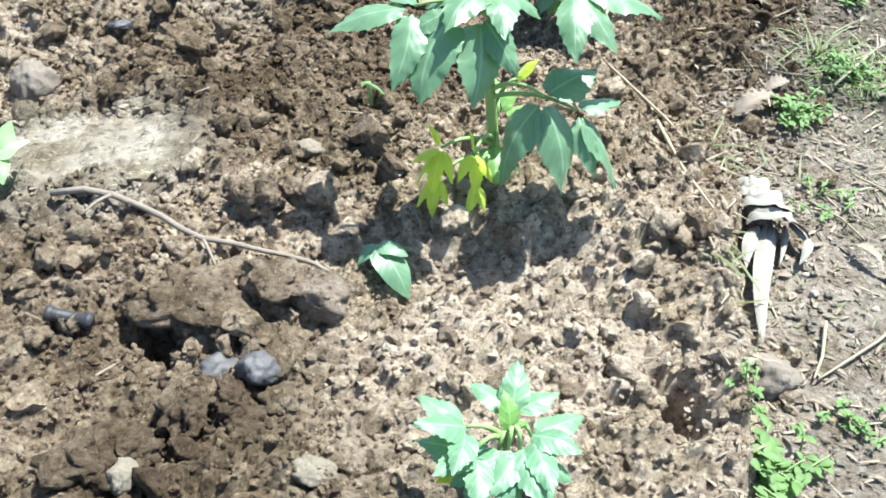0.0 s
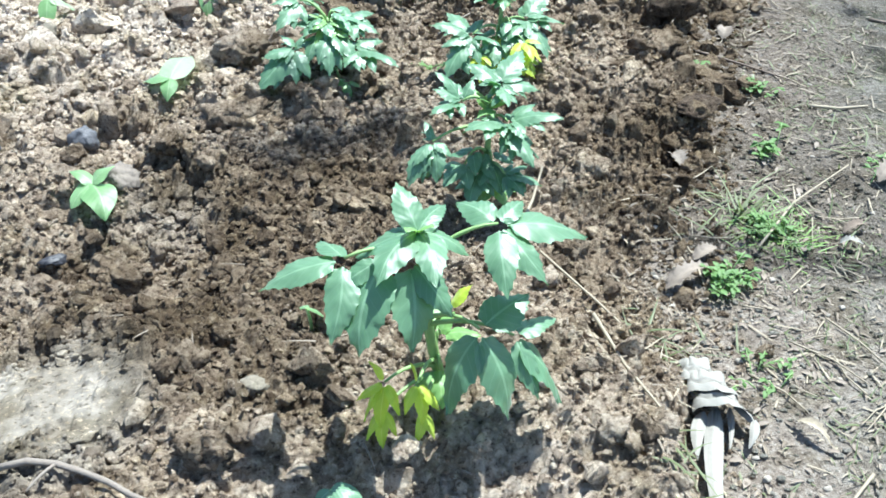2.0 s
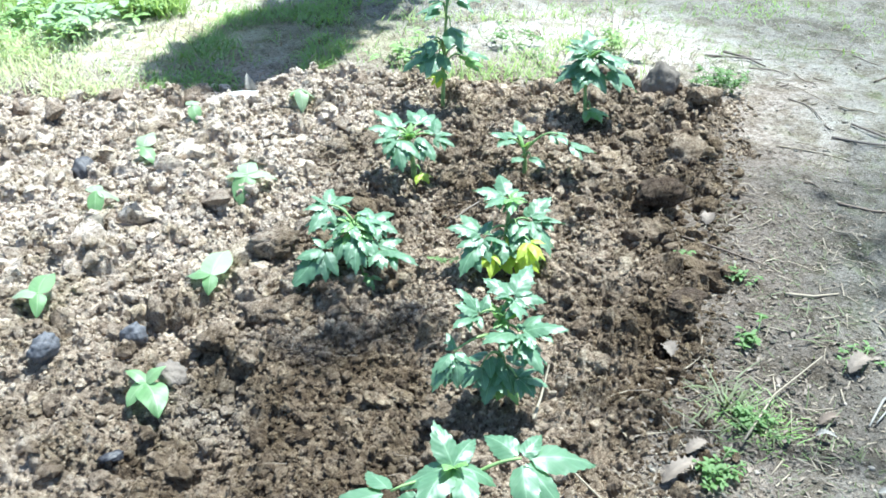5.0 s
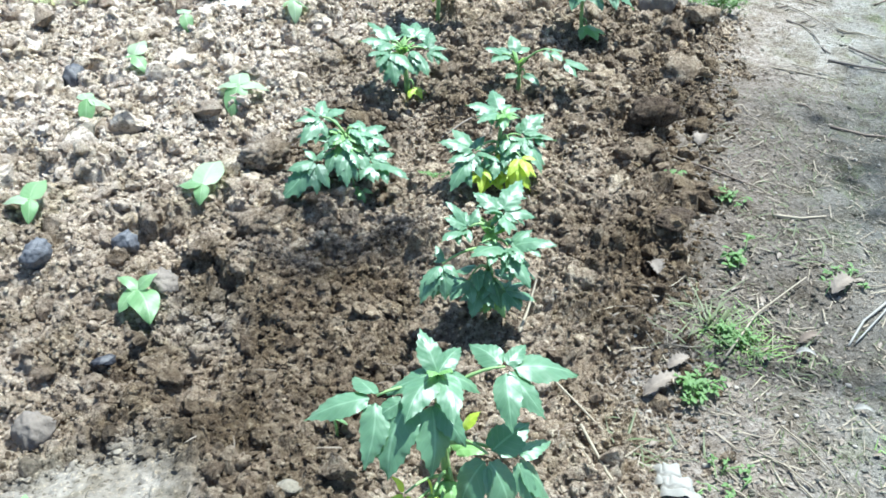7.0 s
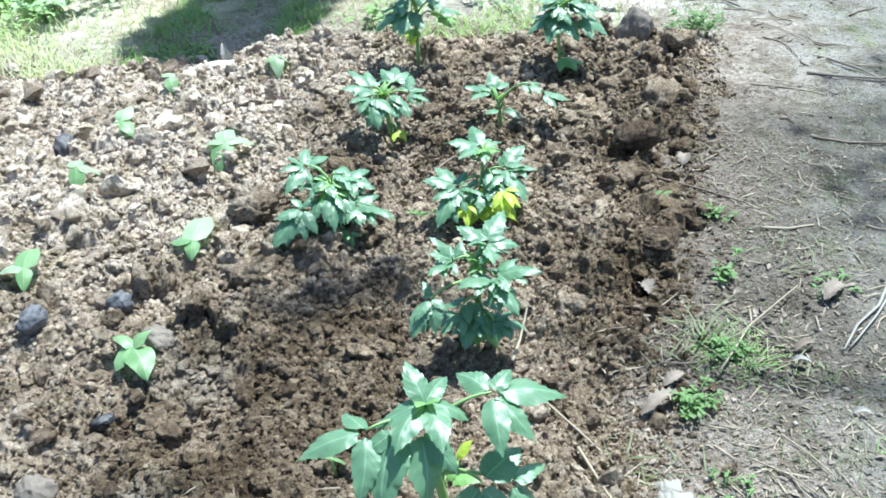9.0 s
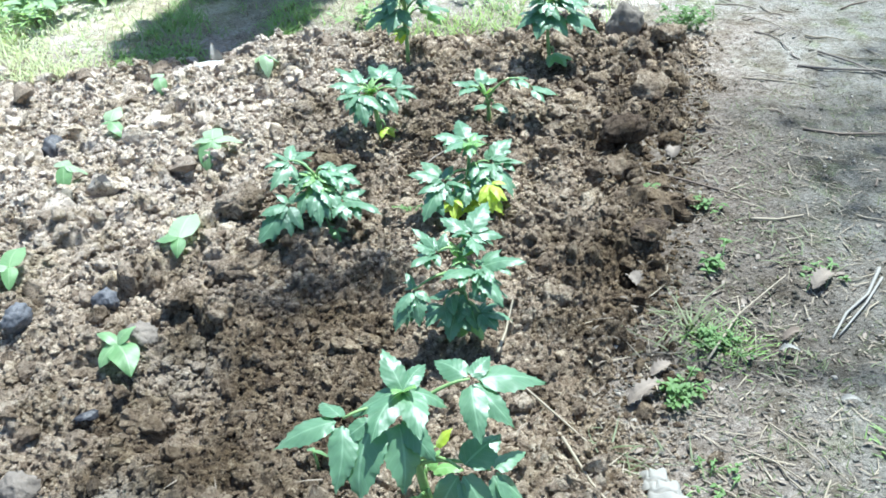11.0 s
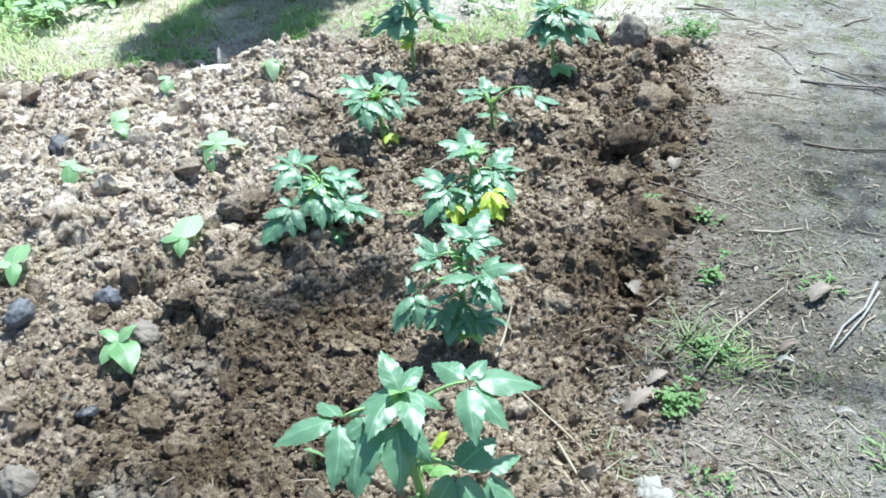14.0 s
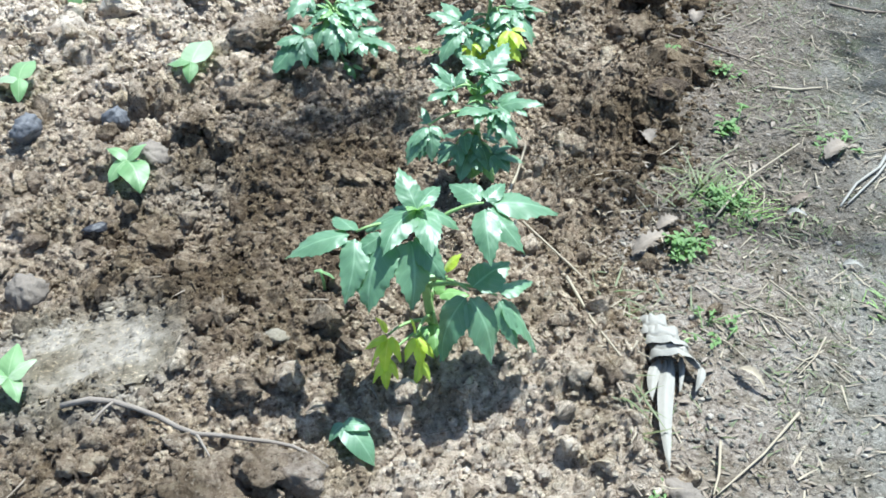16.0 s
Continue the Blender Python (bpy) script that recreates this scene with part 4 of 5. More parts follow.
for k, (x, y, r, sq, mat, lab, turn) in enumerate([
    (0.955, 2.775, 0.056, (1.1, 0.9, 1.15), CLODSTONE, "large grey-brown stone at the corner of the bed", 20),
    (0.745, 2.09, 0.054, (1.2, 0.7, 0.85), DARKCLOD, "big dark clod of soil at the bed's edge", 5),
    (0.665, 1.655, 0.044, (1.2, 0.9, 0.30), DARKCLOD, "flat grey-brown clod beside the trench", 40),
    (-0.348, 1.488, 0.030, (1.0, 0.95, 0.9), STONE, "rounded brown stone beside a seedling", 0),
    (-0.518, 1.178, 0.031, (1.0, 1.0, 1.0), STONE, "round brown stone on crusted soil", 70),
    (-0.665, 2.375, 0.050, (0.95, 0.85, 1.25), DARKSTONE, "black stone standing in the soil", 0),
    (-0.582, 1.56, 0.028, (1.1, 0.9, 0.9), BLUESTONE, "small dark grey stone in the soil", 50),
    (-0.435, 1.622, 0.026, (1.0, 0.8, 1.1), BLUESTONE, "small blue-grey stone beside an upright clod", 10),
    (-0.117, 0.985, 0.017, (1.2, 0.9, 0.8), PALESTONE, "small pale pebble in the soil", 0),
    (-0.575, 2.03, 0.026, (1.0, 0.9, 0.8), PALESTONE, "pale bleached stone beside a seedling", 0),
    (-0.43, 1.32, 0.016, (1.4, 0.8, 0.6), PLASTIC, "small blue-grey chip on the soil", 20),
    (-0.170, 0.880, 0.036, (1.0, 0.9, 0.95), CLOD, "dark rounded clod under the long twig", 0),
    (-0.112, 0.90, 0.022, (1.3, 0.8, 0.7), CLOD, "brown clod beside the long twig", 0),
    (-0.200, 0.735, 0.056, (1.25, 0.9, 0.6), CLOD, "broad reddish clod in front of the long twig", -30),
    (-0.137, 0.752, 0.040, (0.9, 1.0, 0.8), CLOD, "pale clod below the long twig", 20),
    (-0.083, 0.742, 0.034, (0.8, 1.1, 0.8), DARKCLOD, "dark grey clod below the long twig", 60),
    (-0.256, 0.570, 0.026, (1.2, 0.9, 0.8), CLOD, "yellowish clod at the near end of the bed", 0),
    (-0.188, 0.590, 0.032, (0.8, 1.2, 0.8), CLOD, "tall clod at the near end of the bed", 0),
    (-0.141, 0.578, 0.024, (1.0, 1.0, 0.9), CLOD, "pale lump at the near end of the bed", 0),
    (-0.272, 0.530, 0.036, (1.0, 1.0, 0.8), CLOD, "rounded brown clod at the near end of the bed", 0),
    (-0.066, 0.518, 0.018, (1.3, 0.9, 0.7), PALESTONE, "white angular stone at the near end of the bed", 10),
    (-0.235, 0.512, 0.017, (1.2, 0.9, 0.8), PALESTONE, "white angular stone among clods", 70),
    (-0.172, 0.652, 0.026, (1.2, 0.9, 0.8), DARKSTONE, "dark angular stone in a hollow of the bed", 30),
    (-0.128, 0.632, 0.022, (0.9, 1.0, 0.8), DARKSTONE, "small dark angular stone in a hollow", 65),
    (-0.150, 0.600, 0.020, (0.9, 1.1, 0.8), CLOD, "small brown clod below dark stones", 15),
    (-0.230, 0.545, 0.024, (1.1, 0.9, 0.8), CLOD, "rounded brown clod among others", 50),
    (0.415, 0.70, 0.030, (1.0, 0.9, 0.8), STONE, "grey lump beside the husk", 0),
    (-0.450, 1.44, 0.036, (1.3, 0.8, 0.6), CLOD, "flat dark clod beside a seedling", 0),
    (-0.185, 1.64, 0.052, (1.25, 0.7, 0.7), CLOD, "big brown clod below the broad plant", 25),
    (-0.170, 1.86, 0.045, (1.2, 0.8, 0.8), CLOD, "dark brown clod beside the broad plant", 15),
    (-0.352, 1.672, 0.034, (0.8, 0.8, 1.1), CLOD, "dark clod in the soil", 0),
    (-0.28, 1.56, 0.032, (1.2, 0.9, 0.8), CLOD, "brown clod in the soil", 40),
    (0.27, 2.33, 0.045, (1.1, 0.9, 0.9), CLOD, "dark clod between two tomato plants", 0),
    (-0.285, 2.77, 0.042, (1.3, 0.8, 0.45), WHITESTONE, "white stone at the bed's far edge", 0)]):
    rest("soil_clod" if mat in (CLOD, DARKCLOD) else "stone", x, y, r, sq, 200 + k, mat, lab, "clod" if mat in (CLOD, DARKCLOD) else "stone", turn, group="stones and clods in the bed", rough=0.3 if mat is not CLOD else 0.62, angular=0.5 if mat is not CLOD else 0.75)
rest("soil_clod", -0.400, 1.672, 0.055, (0.34, 0.62, 1.15), 260, CLOD, "brown slab of soil standing on edge", "clod", 35, (0, 12), 0.25, angular=0.9, group="stones and clods in the bed")

# small plastic connector
def pipe_piece(x, y, turn, length, r, label):
    p = thing("pipe_piece", x, y, level(x, y) + r * 1.4, label, "pipe piece")
    prof = [(-0.5, 1.15), (-0.36, 1.15), (-0.34, 0.9), (0.30, 0.86), (0.33, 1.12), (0.5, 1.12)]
    pts, rad = [(u * length, 0, 0) for u, _ in prof], [r * q for _, q in prof]
    body = part("body", mesh_from("body", *tube(pts, rad, 18), PLASTIC), p)
    part("collar", mesh_from("collar", *tube([(0.36 * length, 0, 0), (0.47 * length, 0, 0)], [r * 1.2, r * 1.2], 18), PLASTIC), p)
    p.rotation_euler = (0, radians(8), radians(turn))
    return p


pipe_piece(-0.333, 0.700, -4, 0.048, 0.0075, "small dark plastic connector on the soil")

# long twig
tw = thing("long_twig", -0.2, 0.85, level(-0.2, 0.85), "long thin weathered twig lying on the soil", "twig")
o = Vector(tw.location)
line = [Vector((x, y, max(level(x, y), level(x + 0.01, y), level(x, y + 0.01)) + 0.012)) - o for x, y in
        ((-0.400, 0.879), (-0.362, 0.883), (-0.329, 0.877), (-0.298, 0.864), (-0.267, 0.847), (-0.240, 0.827), (-0.215, 0.813), (-0.180, 0.806), (-0.149, 0.799), (-0.118, 0.791), (-0.089, 0.780), (-0.065, 0.768), (-0.044, 0.754))]
for i in range(1, len(line) - 1):
    line[i].z = (line[i - 1].z + line[i].z + line[i + 1].z) / 3 + 0.001
part("shaft", mesh_from("shaft", *tube(line, [0.0044 - 0.00018 * i for i in range(13)], 8), TWIG), tw)
for a, b in ((2, (-0.352, 0.836)), (6, (-0.190, 0.766))):
    q = Vector((*b, level(*b) + 0.006)) - o
    part("side_twig", mesh_from("side_twig", *tube(arc(line[a], q, 0.004), [0.0025 - 0.0002 * i for i in range(7)], 6), TWIG), tw)

# dried husk
hk = thing("dried_husk", 0.455, 0.92, level(0.455, 0.92), "bleached dry maize husk lying crumpled on the ground", "maize husk")
o = Vector(hk.location)
rng = random.Random(5)


def crumpled(name, ends, lift, ribs, rows=14, cols=18):
    """A dry sheet between two edges, arched across, with ribs along it and a raised open end."""
    (a, c), (d, e) = ends
    v, f = [], []
    floor_z = max(level(*p) for p in (a, c, d, e, ((a[0] + e[0]) / 2, (a[1] + e[1]) / 2)))
    for i in range(rows + 1):
        u = i / rows
        p0, p1 = Vector((*a, 0)).lerp(Vector((*d, 0)), u), Vector((*c, 0)).lerp(Vector((*e, 0)), u)
        for k in range(cols + 1):
            w = k / cols
            q = p0.lerp(p1, w)
            side = math.sin(math.pi * w)
            z = floor_z + 0.010 + lift * (0.35 + 0.65 * u) * side ** 0.7
            z += 0.0022 * abs(math.sin(ribs * math.pi * w + 1.3 * u)) * (0.4 + side) - 0.012 * math.exp(-((u - 0.45 - 0.2 * w) / 0.05) ** 2) * side
            q += Vector((0.004 * math.sin(9 * w + 5 * u), -0.012 * side * u + 0.0015 * math.sin(17 * w), 0))
            v.append(Vector((q.x, q.y, z)) - o)
    n = cols + 1
    for i in range(rows):
        for k in range(cols):
            f.append((i * n + k, i * n + k + 1, (i + 1) * n + k + 1, (i + 1) * n + k))
    return mesh_from(name, v, f, HUSK)


for ends, lift in (((((0.450, 1.036), (0.492, 1.034)), ((0.446, 0.997), (0.500, 0.985))), 0.018),
                   ((((0.447, 1.006), (0.500, 0.998)), ((0.443, 0.968), (0.508, 0.952))), 0.023),
                   ((((0.445, 0.977), (0.507, 0.965)), ((0.444, 0.938), (0.512, 0.922))), 0.030)):
    part("husk_sheet", crumpled("husk_sheet", ends, lift, 3), hk)
strips = [((0.474, 0.945), (0.416, 0.742), 0.11, 0.04), ((0.455, 0.940), (0.428, 0.872), 0.24, 0.10), ((0.476, 0.940), (0.452, 0.850), 0.10, 0.07), ((0.466, 0.940), (0.446, 0.880), 0.14, 0.12),
          ((0.500, 0.950), (0.518, 0.912), 0.30, 0.30), ((0.516, 0.918), (0.496, 0.880), 0.26, 0.25), ((0.492, 0.945), (0.474, 0.885), 0.12, 0.10)]
for a, b, ratio, lift in strips:
    p, q = Vector((*a, level(*a) + 0.024)) - o, Vector((*b, level(*b) + 0.015)) - o
    part("husk_leaf", blade(p, q, (0, 0, 1), ratio, HUSK, fold=0.5, droop=lift * 0.45, teeth=0.0, rows=10, peak=0.6, rng=rng), hk)

# ---- weeds, grass and litter ----
def strip(base, way, length, width, bend, rng):
    """Vertices and faces of one bent blade of grass or straw, of three joints."""
    base, way = Vector(base), Vector(way).normalized()
    side = way.cross(Vector((0, 0, 1)))
    side = side.normalized() if side.length > 1e-3 else Vector((1, 0, 0))
    lean = Vector((rng.uniform(-1, 1), rng.uniform(-1, 1), -0.4))
    v, f = [], []
    for i in range(5):
        u = i / 4
        c = base + way * (length * u) + lean * (bend * length * u * u)
        w = width * (1 - u ** 2) * 0.5 + 0.0003
        v += [c - side * w, c + Vector((0, 0, w * 0.5)), c + side * w]
    for i in range(4):
        f += [(3 * i, 3 * i + 1, 3 * i + 4, 3 * i + 3), (3 * i + 1, 3 * i + 2, 3 * i + 5, 3 * i + 4)]
    return v, f


def grass_patch(name, spots, count, spread, height, material, label, seed, width=0.004):
    r = random.Random(seed)
    chunks = []
    for _ in range(count):
        x0, y0 = spots[r.randrange(len(spots))]
        x, y = r.gauss(x0, spread), r.gauss(y0, spread)
        a = r.uniform(0, 6.3)
        way = (math.cos(a) * 0.8, math.sin(a) * 0.8, r.uniform(0.08, 0.7))
        chunks.append(strip((x, y, level(x, y) - 0.003), way, height * r.uniform(0.5, 1.2), width * r.uniform(0.6, 1.2), r.uniform(0.1, 0.5), r))
    return chunks


def tuft(x, y, count, spread, height, label, seed, material=OLIVE, width=0.0035):
    r = random.Random(seed)
    t = thing("grass_tuft", x, y, level(x, y), label, "grass tuft", "grass tufts beside the path")
    o = Vector(t.location)
    for v, f in grass_patch("", [(x, y)], count, spread, height, material, "", seed, width):
        part("blade", mesh_from("blade", [p - o for p in v], f, material), t)
    return t


def weed(x, y, count, spread, height, leaf, label, seed, material=WEED):
    """A low weed: short stalks, each with a few small round-lobed leaves."""
    r = random.Random(seed)
    w = thing("weed", x, y, level(x, y), label, "weed", "weeds beside the bed")
    o = Vector(w.location)
    for _ in range(count):
        px, py = r.gauss(x, spread * 0.4), r.gauss(y, spread * 0.4)
        qx, qy = px + r.gauss(0, spread * 0.6), py + r.gauss(0, spread * 0.6)
        a, b = Vector((px, py, level(px, py))) - o, Vector((qx, qy, level(qx, qy) + height * r.uniform(0.4, 1.1))) - o
        stalk = part("stalk", mesh_from("stalk", *tube(arc(a, b, 0.006, 3), [0.0011, 0.001, 0.0009, 0.0007], 4), STEM), w)
        for k in range(r.randint(4, 7)):
            g = r.uniform(0, 6.3)
            c = a.lerp(b, r.uniform(0.5, 1.0))
            way = Vector((math.cos(g), math.sin(g), r.uniform(-0.1, 0.6)))
            part("leaf", mesh_from("leaf", *leaf_shape(c, way, leaf * r.uniform(0.6, 1.2), r), material), stalk)
    return w


def leaf_shape(c, way, length, r, ratio=0.55):
    way = way.normalized()
    side = way.cross(Vector((0, 0, 1)))
    side = side.normalized() if side.length > 1e-3 else Vector((1, 0, 0))
    n = side.cross(way)
    v, f = [], []
    for u, w in ((0, 0.05), (0.3, 0.8), (0.6, 1.0), (0.85, 0.6), (1.0, 0.05)):
        p = c + way * (length * u) - n * (0.25 * length * u * u)
        v += [p - side * (w * length * ratio * 0.5) + n * (0.1 * length * w), p, p + side * (w * length * ratio * 0.5) + n * (0.1 * length * w)]
    for i in range(4):
        f += [(3 * i, 3 * i + 1, 3 * i + 4, 3 * i + 3), (3 * i + 1, 3 * i + 2, 3 * i + 5, 3 * i + 4)]
    return v, f


tuft(0.715, 1.345, 240, 0.042, 0.034, "dense short green grass tuft beside the path", 71, GRASS)
tuft(0.70, 1.36, 60, 0.055, 0.075, "olive and straw-coloured stalks lying over the tuft", 70)
tuft(0.68, 1.385, 26, 0.02, 0.11, "arching long grass blades at the tuft's edge", 72, width=0.005)
tuft(0.96, 1.60, 60, 0.06, 0.05, "thin grass on the trodden path", 73)
tuft(0.835, 1.25, 30, 0.025, 0.035, "small grass tuft on the path", 74)
tuft(0.875, 1.05, 30, 0.018, 0.05, "bright grass tuft on the path", 75, GRASS)
tuft(0.44, 1.06, 26, 0.025, 0.06, "grass sprouting through the husk", 76)
tuft(0.62, 1.0, 30, 0.07, 0.04, "thin grass among straw on the path", 110)
tuft(0.52, 0.80, 24, 0.05, 0.035, "thin grass beside the husk", 111)
weed(0.56, 1.00, 10, 0.05, 0.02, 0.010, "sparse low weed among straw", 112)
weed(0.50, 0.66, 10, 0.04, 0.02, 0.010, "sparse low weed at the near end of the path", 113)
tuft(0.385, 0.83, 22, 0.025, 0.05, "sparse grass blades beside the husk", 77)
tuft(0.95, 1.85, 26, 0.05, 0.035, "sparse grass on the path", 78)
tuft(1.30, 3.02, 70, 0.06, 0.06, "grass tuft beyond the bed's corner", 79)
tuft(1.56, 3.22, 90, 0.07, 0.07, "grass tuft on the path's far side", 80)
weed(0.590, 1.205, 20, 0.030, 0.035, 0.014, "low bright green weed with small lobed leaves", 81)
weed(0.735, 1.862, 16, 0.024, 0.04, 0.014, "low bright green weed at the bed's edge", 82)
weed(0.855, 1.815, 12, 0.03, 0.025, 0.013, "thin low weed on the path", 83)
weed(0.785, 1.585, 10, 0.03, 0.03, 0.016, "small sprouting weed on the path", 84)
weed(1.190, 2.875, 34, 0.055, 0.07, 0.02, "bushy bright weed at the bed's far corner", 85)
weed(0.388, 0.575, 22, 0.034, 0.030, 0.017, "low bright weed at the near end of the bed", 86)
weed(0.378, 0.655, 8, 0.025, 0.02, 0.010, "sparse weed near the husk", 87)
weed(0.165, 1.83, 10, 0.03, 0.02, 0.012, "thin weed between two tomato plants", 88)
weed(0.70, 1.33, 26, 0.035, 0.03, 0.012, "low clover among the grass tuft", 89)
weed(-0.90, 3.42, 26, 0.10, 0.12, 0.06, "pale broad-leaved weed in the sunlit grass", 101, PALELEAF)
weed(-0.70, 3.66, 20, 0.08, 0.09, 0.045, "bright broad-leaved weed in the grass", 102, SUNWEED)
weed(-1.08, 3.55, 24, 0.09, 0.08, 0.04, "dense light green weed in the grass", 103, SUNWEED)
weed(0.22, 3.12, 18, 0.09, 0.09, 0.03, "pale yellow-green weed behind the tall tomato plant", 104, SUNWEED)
weed(0.60, 3.25, 14, 0.10, 0.06, 0.022, "low green weed on sandy ground beyond the bed", 105)
weed(0.95, 3.18, 14, 0.06, 0.11, 0.025, "upright yellow-green weed beyond the bed", 106, SUNWEED)
weed(0.98, 1.50, 8, 0.05, 0.025, 0.014, "sparse weed on the path", 90)

# dead leaves and twigs that stand out
def dead_leaf(x, y, turn, length, ratio, label, seed, material=DEADLEAF, rise=0.0):
    r = random.Random(seed)
    d = Vector((math.cos(radians(turn)), math.sin(radians(turn)), 0)) * length
    z = max(level(x, y), level(x + d.x, y + d.y)) + 0.006
    ob = new("dead_leaf", blade((0, 0, 0), d + Vector((0, 0, r.uniform(0, 0.012) + rise)), (0, -1 if rise else 0, 1), ratio, material, fold=-0.55, droop=0.22, teeth=0.13, rng=r))
    ob.location = (x, y, z)
    return tagged(ob, label, "dead leaf", "dead leaves on the ground")


dead_leaf(0.545, 1.265, 25, 0.055, 0.42, "curled grey-brown dead leaf", 91)
dead_leaf(0.485, 1.205, 22, 0.09, 0.30, "long grey dead leaf", 92)
dead_leaf(0.80, 1.30, -30, 0.035, 0.4, "small bleached dead leaf on the path", 93, HUSK)
dead_leaf(0.575, 0.925, -60, 0.055, 0.26, "dry beige leaf on the path", 94, STRAW)
dead_leaf(0.855, 2.045, 70, 0.045, 0.8, "pale round dead leaf at the bed's edge", 95, DEADLEAF)
dead_leaf(0.94, 1.46, 30, 0.07, 0.5, "grey-green dead leaf on the path", 96)
dead_leaf(0.60, 1.585, -80, 0.06, 0.6, "silvery crumpled leaf beside the trench", 97, STONE)
dead_leaf(0.82, 1.33, 10, 0.05, 0.35, "dark curled dead leaf on the path", 98, BARK)
dead_leaf(-0.265, 2.81, 150, 0.02, 0.5, "white dry leaf standing at the bed's edge", 99, HUSK, 0.055)
dead_leaf(0.845, 1.155, -20, 0.035, 0.35, "small bleached leaf on the path", 100, HUSK)


def twig(points, r, label, material=TWIG, raised=0.006, name="twig"):
    base = Vector((points[0][0], points[0][1], level(*points[0])))
    pts = [Vector((x, y, max(level(x, y), base.z - 0.02) + raised)) - base for x, y in points]
    fine = []
    for a, b in zip(pts, pts[1:]):
        fine += [a.lerp(b, k / 4) for k in range(4)]
    fine.append(pts[-1])
    ob = new(name, mesh_from(name, *tube(fine, [r * (1 - 0.5 * i / len(fine)) for i in range(len(fine))], 6), material))
    ob.location = base
    return tagged(ob, label, "twig" if material is not STRAW else "straw", "twigs and straws on the ground")


twig(((0.300, 1.265), (0.360, 1.13), (0.428, 1.003)), 0.0022, "long dry stalk beside the tomato plant", STRAW, 0.012)
twig(((0.335, 1.075), (0.355, 0.98), (0.385, 0.895)), 0.0028, "dry straw stalk near the husk", STRAW, 0.008)
twig(((0.320, 1.05), (0.345, 0.97), (0.365, 0.915)), 0.0022, "dry straw stalk beside another", STRAW, 0.006)
twig(((0.635, 0.828), (0.56, 0.765), (0.470, 0.700)), 0.0024, "long pale straw on the path", STRAW, 0.008)
twig(((0.505, 0.79), (0.485, 0.735), (0.465, 0.70)), 0.0026, "short pale straw on the path", STRAW, 0.008)
twig(((1.10, 1.50), (1.04, 1.43), (0.97, 1.38), (0.908, 1.312)), 0.004, "white split stalk on the path", HUSK, 0.008)
twig(((1.09, 1.47), (1.02, 1.40), (0.925, 1.318)), 0.003, "thin white stalk on the path", HUSK, 0.008)
twig(((1.24, 2.14), (1.32, 2.105), (1.47, 2.07), (1.60, 2.0)), 0.004, "dark twig lying on the path", BARK, 0.005)
twig(((0.78, 2.0), (0.86, 1.94), (0.95, 1.86)), 0.003, "thin dark twig at the bed's edge", BARK, 0.006)
twig(((0.93, 1.74), (0.99, 1.73), (1.05, 1.735)), 0.004, "short pale stalk on the path", STRAW, 0.005)
twig(((0.655, 1.28), (0.76, 1.40), (0.90, 1.50)), 0.0025, "bent green-brown stalk across the tuft", STRAW, 0.02)
twig(((0.22, 2.02), (0.27, 2.06), (0.33, 2.12)), 0.003, "thin twig on the soil", TWIG, 0.01)
for k, (x, y, x2, y2) in enumerate(((0.63, 1.08, 0.70, 0.98), (0.70, 1.12, 0.74, 1.02), (0.55, 1.02, 0.60, 0.94), (0.74, 0.98, 0.66, 0.90), (1.0, 2.2, 1.06, 2.14), (0.92, 2.07, 0.99, 2.12), (1.28, 2.5, 1.4, 2.4), (1.5, 2.6, 1.65, 2.5), (1.05, 2.52, 1.10, 2.45), (1.4, 2.95, 1.5, 2.75))):
    twig(((x, y), ((x + x2) / 2 + 0.008, (y + y2) / 2), (x2, y2)), 0.0017, "dry straw on the path", STRAW, 0.006)
rng = random.Random(29)
made = 0
while made < 55:
    x, y, a, ln = rng.uniform(0.50, 1.35), rng.uniform(0.75, 2.4), rng.uniform(0, 6.3), rng.uniform(0.03, 0.085)
    if depth_in_bed(x, y) > -0.03:
        continue
    bow = rng.uniform(-0.10, 0.10) * ln
    twig([(x + u * ln * math.cos(a) - 4 * u * (1 - u) * bow * math.sin(a), y + u * ln * math.sin(a) + 4 * u * (1 - u) * bow * math.cos(a)) for u in (0, 0.5, 1)], rng.uniform(0.0010, 0.0021), ("short pale straw lying on the path", "thin dry stalk lying on the path")[made % 2], STRAW, 0.005)
    made += 1
twig(((0.278, 1.305), (0.305, 1.37), (0.332, 1.437)), 0.0032, "pale straw leaning between two tomato plants", STRAW, 0.03)

rng = random.Random(77)
for k in range(38):
    x, y, a, ln = rng.uniform(1.02, 1.85), rng.uniform(1.7, 3.25), rng.uniform(-1.5, 1.2), 0.04 + 0.17 * rng.random() ** 2
    x += 0.25 * (rng.random() < 0.5)
    bow = rng.uniform(-0.28, 0.28) * ln
    pts = [(x + u * ln * math.cos(a) - 4 * u * (1 - u) * bow * math.sin(a), y + u * ln * math.sin(a) + 4 * u * (1 - u) * bow * math.cos(a)) for u in (0, 0.3, 0.6, 1)]
    twig(pts, rng.uniform(0.0014, 0.0036), ("thin dark twig on the sandy path", "weathered grey twig on the sandy path", "dry pale stalk on the sandy path")[k % 3], (BARK, TWIG, STRAW)[k % 3], 0.004)
twig(((1.40, 2.52), (1.47, 2.47), (1.60, 2.44), (1.72, 2.36)), 0.005, "curved grey branch lying on the path", TWIG, 0.008)
twig(((1.50, 2.60), (1.56, 2.50), (1.60, 2.40)), 0.004, "forked grey twig lying on the path", TWIG, 0.008)
